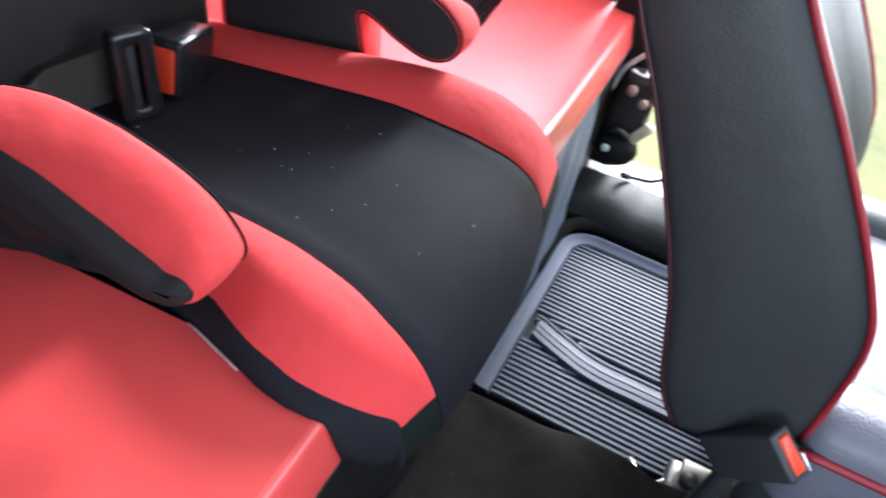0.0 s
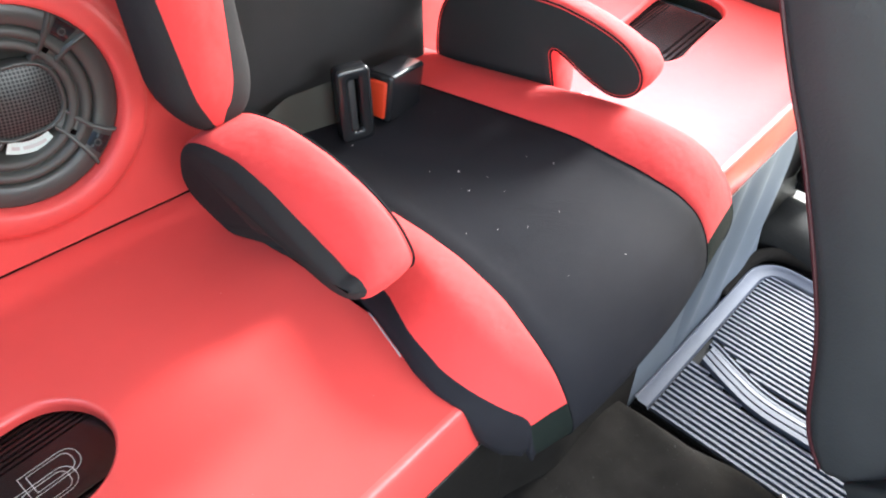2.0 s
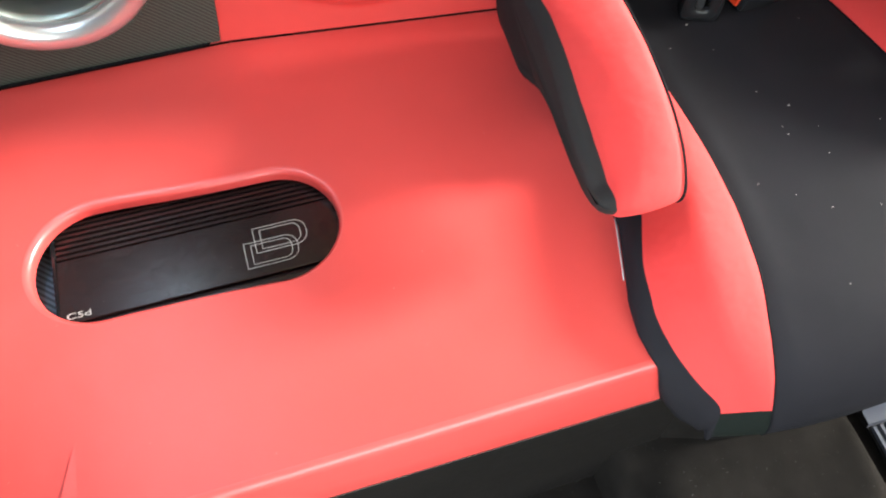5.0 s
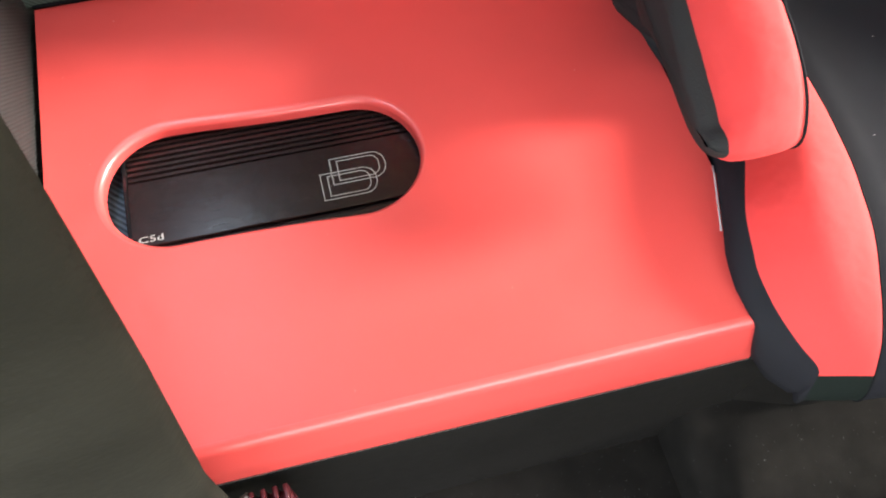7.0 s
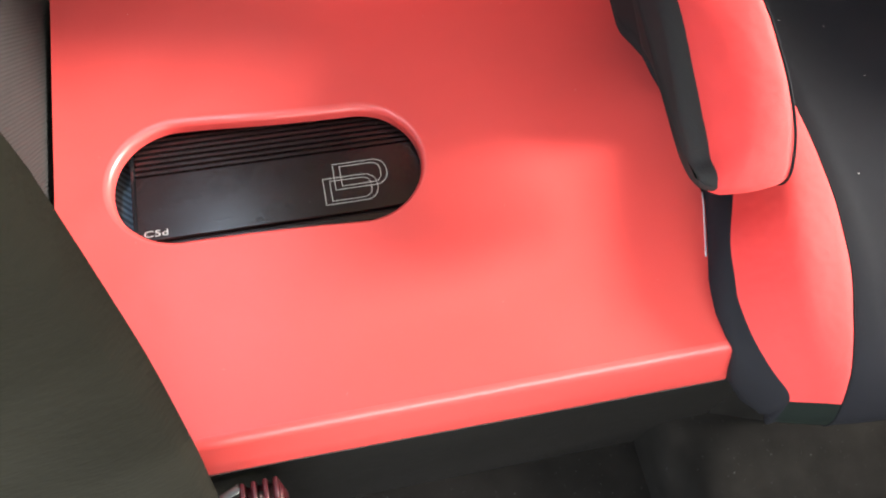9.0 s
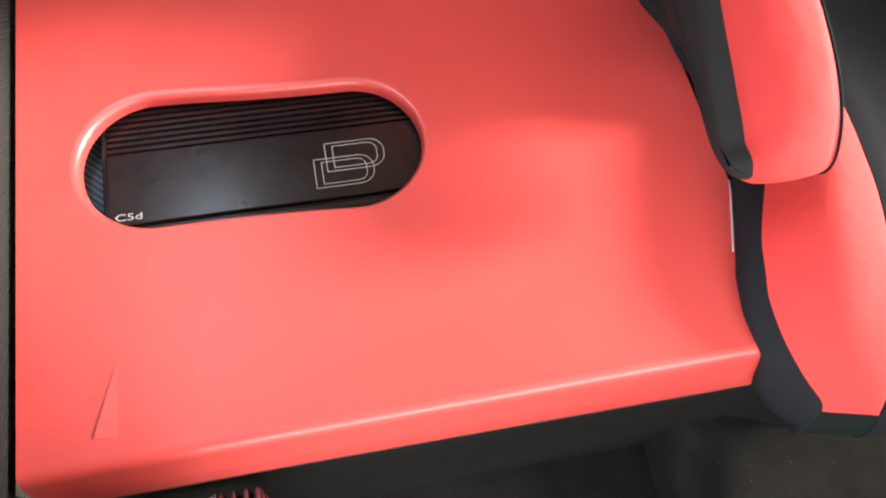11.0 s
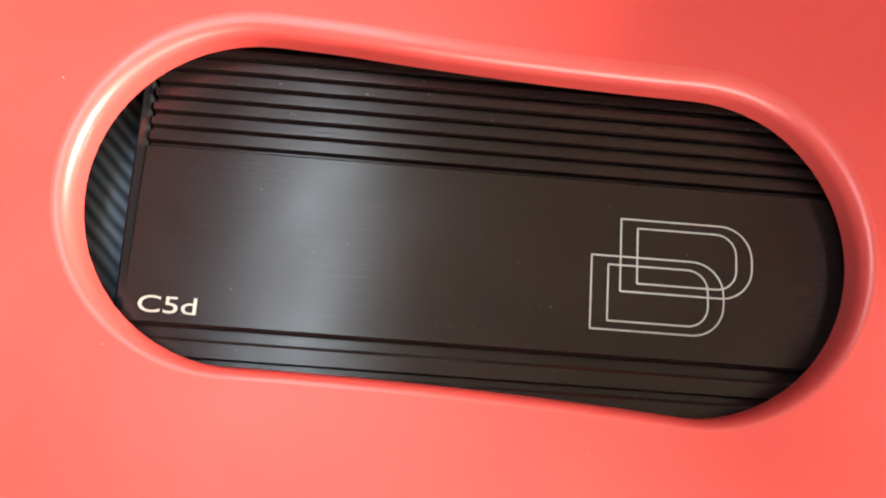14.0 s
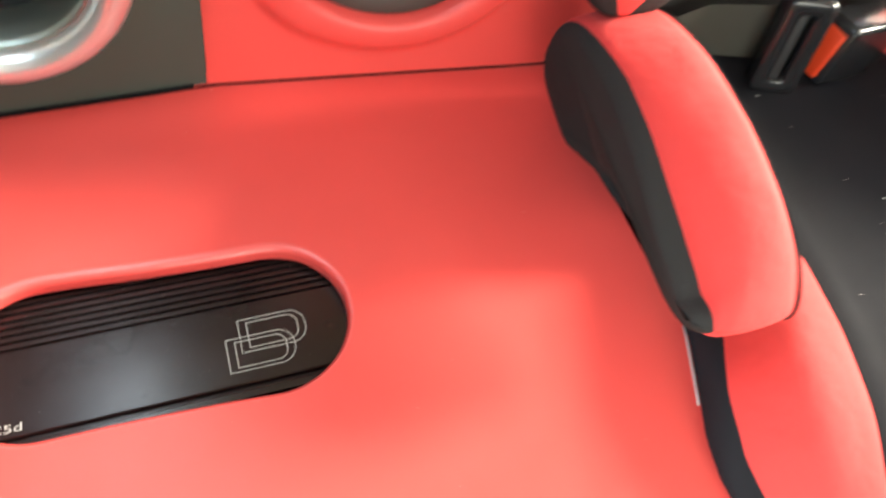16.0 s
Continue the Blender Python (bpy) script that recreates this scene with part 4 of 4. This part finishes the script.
# scraps of paper on the far box
for k, (x, y) in enumerate(((0.929, -0.041), (0.931, -0.058))):
    bm = bmesh.new()
    bmesh.ops.create_icosphere(bm, subdivisions=2, radius=0.0075 - 0.002 * k)
    for v in bm.verts:
        v.co = Vector((x, y, 0.404)) + Vector((v.co.x * 1.3, v.co.y, v.co.z * 0.5)) * random.uniform(0.7, 1.15)
    scrap = part("paper_scrap", bm, WHITE_PLASTIC, smooth=False)
    tagged(scrap, "small crumpled white paper scrap on the red box", "paper", "paper scraps")


# ---- belt buckles on the booster ----
def rounded_frame(w, h, bar, depth, m, r=0.008):
    """A slotted frame: outer w x h, bars of that width."""
    def loop(hw, hh, rr, z):
        pts = []
        for cx, cy, a0 in ((hw - rr, hh - rr, 0), (-hw + rr, hh - rr, 90), (-hw + rr, -hh + rr, 180), (hw - rr, -hh + rr, 270)):
            pts += [m @ Vector((cx + rr * math.cos(radians(a0 + k * 22.5)), cy + rr * math.sin(radians(a0 + k * 22.5)), z)) for k in range(5)]
        return pts
    hw, hh, d = w / 2, h / 2, depth / 2
    e = 0.002
    rows = [loop(hw, hh, r, -d + e), loop(hw, hh, r, d - e), loop(hw - e, hh - e, r, d), loop(hw - bar + e, hh - bar + e, r * 0.6, d), loop(hw - bar, hh - bar, r * 0.5, d - e), loop(hw - bar, hh - bar, r * 0.5, -d + e), loop(hw - bar + e, hh - bar + e, r * 0.6, -d), loop(hw - e, hh - e, r, -d)]
    return sheet(rows, close_u=True, close_v=True)


clip = thing("belt_tongue", 0.60, 0.115, 0.45, "glossy black seat belt clip standing on the booster seat", "belt clip")
m = Matrix.Translation((0.598, 0.102, 0.486)) @ Matrix.Rotation(radians(-22), 4, "Z") @ Matrix.Rotation(radians(82), 4, "X")
part("clip_frame", rounded_frame(0.044, 0.098, 0.015, 0.022, m), PLASTIC, clip)
part("clip_bar", turned(block(-0.009, 0.003, -0.040, 0.040, -0.007, 0.007, 0.003), m), DULL_PLASTIC, clip)
part("webbing", sheet([[(0.47, 0.135, 0.445), (0.53, 0.14, 0.452), (0.60, 0.118, 0.452)], [(0.47, 0.142, 0.492), (0.53, 0.146, 0.505), (0.60, 0.123, 0.512)]]), WEBBING, clip, "grey-black woven belt webbing")
buckle = thing("belt_buckle", 0.69, 0.125, 0.44, "glossy black seat belt buckle with a red button", "belt buckle")
m = Matrix.Translation((0.688, 0.108, 0.470)) @ Matrix.Rotation(radians(10), 4, "Z") @ Matrix.Rotation(radians(10), 4, "Y")
part("buckle_body", turned(block(-0.050, 0.030, -0.020, 0.020, -0.036, 0.030, 0.006, 3), m), PLASTIC, buckle)
part("release_button", turned(block(-0.0535, -0.045, -0.013, 0.013, -0.030, 0.020, 0.003), m), BUTTON_RED, buckle, "red release button")

# ---- front seat ----
seat = thing("bucket_seat", 0.92, -0.7, 0.045, "black leather front seat with red piping", "car seat")
BACK = [(-0.212, 0.98), (-0.285, 0.82), (-0.349, 0.684), (-0.397, 0.592), (-0.467, 0.432), (-0.510, 0.29), (-0.545, 0.235)]
FRONT = [(-0.330, 0.96), (-0.420, 0.82), (-0.475, 0.727), (-0.550, 0.628), (-0.632, 0.509), (-0.664, 0.43), (-0.668, 0.295)]
bl = smooth_line([(0, y, z) for y, z in BACK], 5)
fl = smooth_line([(0, y, z) for y, z in FRONT], 5)
XS = 0.685


def back_ring(i):
    b, f = bl[i], fl[i]
    ring = []
    for x, t in ((0.006, 0.03), (0.0, 0.10), (-0.004, 0.35), (-0.004, 0.65), (-0.003, 0.80), (-0.001, 0.87), (0.002, 0.925), (0.0045, 0.968), (0.0065, 0.992), (0.014, 1.0), (0.035, 1.0), (0.07, 0.99), (0.11, 0.90), (0.15, 0.80), (0.24, 0.77), (0.33, 0.80), (0.37, 0.90), (0.41, 0.99), (0.45, 1.0), (0.472, 0.975), (0.48, 0.90), (0.484, 0.5), (0.48, 0.10), (0.474, 0.03), (0.44, 0.0), (0.24, -0.02), (0.04, 0.0)):
        p = b.lerp(f, t)
        ring.append((XS + x, p.y, p.z))
    return ring


part("backrest", capped([back_ring(i) for i in range(len(bl))]), BLACK_LEATHER, seat, "grained black leather backrest")
part("piping", tube([(XS + 0.005, f.y - 0.001, f.z) for f in fl], 0.0038, 8), RED_PIPING, seat, "red leather piping")
part("piping", tube([(XS + 0.475, f.y - 0.001, f.z) for f in fl], 0.0038, 8), RED_PIPING, seat, "red leather piping")
part("piping", tube([(XS + 0.0055, b.lerp(f, 0.028).y, b.lerp(f, 0.028).z) for b, f in zip(bl, fl)], 0.0026, 8), DARK_PIPING, seat, "dark red leather piping")
part("cushion", block(XS + 0.02, XS + 0.47, -1.16, -0.60, 0.20, 0.325, 0.035, 4), SHEEN_LEATHER, seat, "perforated leather cushion, greyed for the sky sheen")
part("cushion_bolster", block(XS - 0.01, XS + 0.09, -1.16, -0.66, 0.18, 0.345, 0.038, 4), SHEEN_LEATHER, seat, "grained leather side bolster, greyed for the sky sheen")
part("cushion_bolster", block(XS + 0.40, XS + 0.50, -1.16, -0.66, 0.18, 0.345, 0.038, 4), BLACK_LEATHER, seat)
part("piping", tube([(XS - 0.0125, y, 0.297 + 0.004 * math.sin(9 * y)) for y in np.linspace(-1.14, -0.668, 20)], 0.0050, 8), RED_PIPING, seat, "red leather piping")
part("base", block(XS + 0.04, XS + 0.46, -1.12, -0.66, 0.09, 0.21, 0.02), DULL_PLASTIC, seat)
for x in (XS + 0.05, XS + 0.40):
    part("rail", block(x, x + 0.04, -1.12, -0.60, 0.044, 0.095, 0.004), STEEL, seat)
fb = thing("front_buckle", 0.625, -0.64, 0.1, "black belt buckle with a red button beside the front seat", "belt buckle")
long_side = Vector((-0.33, -0.74, -0.58)).normalized()
facing = Vector((-0.40, -0.54, 0.74))
facing = (facing - long_side * facing.dot(long_side)).normalized()
across = long_side.cross(facing)
m = Matrix.Translation((0.642, -0.652, 0.321)) @ Matrix((across, long_side, facing)).transposed().to_4x4()
part("buckle_body", turned(block(-0.0145, 0.0145, -0.028, 0.028, -0.11, -0.002, 0.005, 3), m), DULL_PLASTIC, fb)
part("release_button", turned(block(-0.0072, 0.0078, -0.0215, 0.0215, -0.008, 0.0015, 0.003), m), BUTTON_RED, fb, "red release button")
part("slot_rim", turned(block(-0.0125, -0.0100, 0.004, 0.025, -0.008, 0.0020, 0.001), m), CHROME, fb, "thin worn bright rim")
part("stalk", tube([(0.655, -0.640, 0.30), (0.67, -0.62, 0.22), (0.675, -0.61, 0.10)], 0.012, 8), DULL_PLASTIC, fb, "black flexible stalk")

# ---- floor mat ----
mat = thing("floor_mat", 0.97, -0.6, 0.046, "ribbed grey rubber floor mat in the rear footwell", "floor mat")
MX0, MX1, MY0, MY1 = 0.768, 1.200, -1.05, -0.297
MAT_TURN = Matrix.Translation((0.77, -0.297, 0)) @ Matrix.Rotation(radians(-2.4), 4, "Z") @ Matrix.Translation((-0.77, 0.297, 0))


def mat_corner(d):
    """The mat's edge at d inside the rim, from the tunnel round the far corner."""
    r = 0.062
    arc = [(MX1 - r + (r - d) * math.sin(a), MY1 - r + (r - d) * math.cos(a)) for a in np.linspace(0, math.pi / 2, 10)]
    return [(MX0, MY1 - d)] + arc + [(MX1 - d, MY0)]



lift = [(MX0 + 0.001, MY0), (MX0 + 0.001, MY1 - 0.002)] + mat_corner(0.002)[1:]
# Base is darkened: shade in the grooves between ribs is put into its colour
part("mat_base", turned(capped([[(x, y, z) for x, y in lift] for z in (0.046, 0.051)]), MAT_TURN), DARK_RUBBER, mat, "mat base, blackened for the shade between the ribs", smooth=False)
prof = ((0.0, 0.046), (0.001, 0.062), (0.003, 0.065), (0.007, 0.0645), (0.009, 0.0605), (0.024, 0.0600), (0.026, 0.0585), (0.0275, 0.0505))
part("border", turned(sheet([[(x, y, z) for x, y in mat_corner(d)] for d, z in prof]), MAT_TURN), RUBBER, mat, "raised rounded rim")
band = smooth_line([(0.925, -0.338, 0.055), (0.905, -0.39, 0.055), (0.890, -0.45, 0.055), (0.890, -0.56, 0.055), (0.89, -1.04, 0.055)], 6)
rows = [[p + Vector((dx, 0, dz)) for dx, dz in ((-0.017, -0.004), (-0.0165, 0.0062), (-0.0072, 0.0062), (-0.0066, 0.002), (-0.0046, 0.002), (-0.004, 0.0066), (0.0052, 0.0066), (0.0058, 0.002), (0.0076, 0.002), (0.0082, 0.0066), (0.0165, 0.0062), (0.017, -0.004))] for p in band]
part("divider", turned(sheet(rows), MAT_TURN), RUBBER, mat, "raised band across the mat", smooth=False)
band_y, band_x = [p.y for p in reversed(band)], [p.x for p in reversed(band)]


def mat_rib(pts, hw=0.0032):
    """One ridge of the mat along a line."""
    rows = [[(x + dx, y, 0.0505 + dz) for dx, dz in ((-hw, 0), (-hw * 0.7, 0.006), (hw * 0.7, 0.006), (hw, 0))] for x, y in pts]
    part("rib", turned(capped(rows), MAT_TURN), RUBBER, mat, smooth=False)


# two ridges follow the bend of the band, the straight ones stop short of them
for off in (0.0235, 0.0325):
    mat_rib([(lerp(y, band_y, band_x) + off, y) for y in np.linspace(-0.331, -0.62, 22)], 0.0028)
x = MX0 + 0.008
while x < MX1 - 0.032:
    y1 = MY1 - 0.0295 - max(0.0, 0.062 - math.sqrt(max(0.0, 0.062 ** 2 - max(0.0, x - (MX1 - 0.062 - 0.002)) ** 2)))
    run = []
    for y in np.append(np.linspace(y1, MY0 + 0.01, 240), -9.0):
        d = x - lerp(y, band_y, band_x)
        if y > -9.0 and not (-0.0205 < d < (0.0385 if y > -0.62 else 0.0215)):
            run.append(y)
        else:
            if len(run) > 6:
                mat_rib([(x, run[0]), (x, run[-1])])
            run = []
    x += 0.0108

# ---- things at the far door and by the seats ----
setting("pillar_trim", block(1.372, 1.430, -0.345, -0.245, 0.09, 0.60, 0.02, 4), DARK_RUBBER, "black plastic lower trim of the door pillar", "pillar", smooth=True)
retractor = thing("belt_retractor", 1.33, -0.33, 0.10, "brown-black seat belt retractor with two pinkish rivets beside the sill", "belt retractor")
rows = []
for t in np.linspace(0, 1, 9):          # a hunched case, narrower at the top
    z = 0.205 + 0.118 * t
    hw, hd = 0.036 - 0.010 * t + 0.006 * math.sin(math.pi * t), 0.024 - 0.006 * t
    rows.append([(1.338 + hd * math.copysign(abs(math.cos(a)) ** 0.6, math.cos(a)), -0.334 - 0.004 * t + hw * math.copysign(abs(math.sin(a)) ** 0.6, math.sin(a)), z) for a in np.linspace(0, math.tau, 25)[:-1]])
part("case", capped(rows), BROWN_PLASTIC, retractor, "dark brown case")
for y, z, r in ((-0.330, 0.298, 0.0095), (-0.356, 0.280, 0.0085)):
    part("rivet", lathe([(0.0, 0.006), (r * 0.35, 0.0055), (r * 0.45, 0.002), (r * 0.7, 0.0035), (r, 0.001), (r * 1.02, -0.008)], (1.308, y, z), Matrix.Rotation(radians(-80), 4, "Y"), 18), RIVET, retractor, "pinkish copper rivet")
part("lug", tube(smooth_line([(1.318, -0.318, 0.206), (1.302, -0.330, 0.222), (1.304, -0.350, 0.214), (1.318, -0.358, 0.196)], 5), 0.006, 8), DULL_PLASTIC, retractor, "black plastic lug")
bm = bmesh.new()
bmesh.ops.create_icosphere(bm, subdivisions=3, radius=1.0)
for v in bm.verts:
    n = 1 + 0.10 * noise.noise(v.co * 2.3)
    v.co = (1.318 + 0.030 * v.co.x * n, -0.337 + 0.041 * v.co.y * n, 0.178 + 0.034 * v.co.z * n)
boot = thing("rubber_boot", 1.318, -0.337, 0.145, "lumpy black rubber boot under the belt retractor", "rubber boot")
part("boot_skin", bm, DARK_RUBBER, boot)
# Pale disc stands in for a highlight on the boot
part("boot_highlight", lathe([(0.0, 0.003), (0.005, 0.0025), (0.0075, 0.0)], (1.289, -0.322, 0.186), Matrix.Rotation(radians(-75), 4, "Y"), 14), PLATE, boot, "pale spot painted as the highlight on the boot")
wrap = thing("foam_pad", 1.31, -0.369, 0.20, "worn cream foam pad behind the belt retractor", "foam")
bm = block(-0.010, 0.010, -0.010, 0.010, -0.025, 0.025, 0.007, 3)
for v in bm.verts:
    v.co *= 1 + 0.12 * noise.noise(v.co * 60)
part("pad", turned(bm, Matrix.Translation((1.318, -0.371, 0.222)) @ Matrix.Rotation(radians(34), 4, "X")), CREAM, wrap)
pipe = thing("drain_pipe", 1.33, -0.31, 0.25, "thin pale grey pipe behind the belt retractor", "pipe")
part("pipe_run", tube(smooth_line([(1.345, -0.292, 0.27), (1.335, -0.302, 0.318), (1.33, -0.318, 0.345), (1.325, -0.334, 0.366)], 5), 0.0042, 8), PALE_PAINT, pipe)
part("pipe_branch", tube(smooth_line([(1.335, -0.318, 0.322), (1.328, -0.332, 0.320), (1.326, -0.348, 0.322)], 5), 0.0050, 8), PALE_PAINT, pipe)
fold = smooth_line([(1.055, -0.300, 0.060), (1.14, -0.302, 0.066), (1.20, -0.322, 0.066), (1.225, -0.37, 0.062), (1.232, -0.48, 0.058)], 6)
carpet_edge = thing("carpet_edge", 1.15, -0.31, 0.046, "rolled black carpet edge behind the rubber mat", "carpet")
part("roll", tube(fold, 0.013, 10), CARPET, carpet_edge)
belt = thing("seat_belt", 1.40, -0.31, 0.09, "black woven seat belt hanging beside the open door", "seat belt")
line = smooth_line([(1.405, -0.262, 0.84), (1.402, -0.285, 0.60), (1.395, -0.305, 0.40), (1.392, -0.322, 0.28), (1.395, -0.335, 0.16)], 6)
part("webbing", ribbon(line, 0.023, (1, 0.25, 0)), WEBBING, belt, "black woven webbing")
cable = thing("door_cable", 1.40, -0.42, 0.085, "thin black cable lying over the door sill", "cable")
part("cable_run", tube(smooth_line([(1.345, -0.378, 0.110), (1.375, -0.392, 0.094), (1.41, -0.425, 0.080), (1.475, -0.47, 0.078)], 6), 0.0035, 6), BLACK_PIPING, cable)
part("plug", tube([(1.332, -0.366, 0.118), (1.348, -0.380, 0.109)], 0.0060, 8), PLASTIC, cable)

anchor = thing("belt_anchor", -0.05, -0.275, 0.10, "maroon plastic and steel belt anchor at the box corner", "belt anchor")
part("stalk", block(-0.060, -0.036, -0.290, -0.272, 0.046, 0.285, 0.004), DULL_PLASTIC, anchor)
part("maroon_cap", block(-0.060, -0.022, -0.294, -0.268, 0.270, 0.318, 0.006, 2), MAROON, anchor, "maroon plastic cap")
for x in (-0.056, -0.046, -0.036, -0.027):
    part("cap_fin", block(x - 0.0022, x + 0.0022, -0.298, -0.266, 0.300, 0.331, 0.0015), MAROON, anchor)
part("steel_tab", turned(block(-0.030, 0.022, -0.004, 0.004, -0.0015, 0.0015, 0.0008), Matrix.Translation((-0.078, -0.276, 0.322)) @ Matrix.Rotation(radians(-14), 4, "Y") @ Matrix.Rotation(radians(20), 4, "Z")), STEEL, anchor, "bent steel tab")
part("steel_tab", turned(block(-0.016, 0.020, -0.010, 0.010, -0.001, 0.001, 0.0005), Matrix.Translation((-0.074, -0.284, 0.312)) @ Matrix.Rotation(radians(24), 4, "X")), MAROON, anchor, "maroon bracket plate")
part("bolt", tube([(-0.041, -0.281, 0.318), (-0.041, -0.281, 0.326)], 0.006, 8), STEEL, anchor, "worn steel bolt head")

lever = thing("seat_lever", 0.74, -0.58, 0.06, "bent steel lever under the front seat", "lever")
part("lever_bar", tube(smooth_line([(0.742, -0.535, 0.085), (0.722, -0.545, 0.092), (0.705, -0.556, 0.085), (0.722, -0.572, 0.078), (0.745, -0.590, 0.075)], 5), 0.004, 8), STEEL, lever)
part("lever_bracket", block(0.715, 0.775, -0.640, -0.585, 0.06, 0.088, 0.008, 2), STEEL, lever, "worn steel bracket")
part("pivot", tube([(0.742, -0.612, 0.085), (0.742, -0.612, 0.100)], 0.012, 12), DULL_PLASTIC, lever)
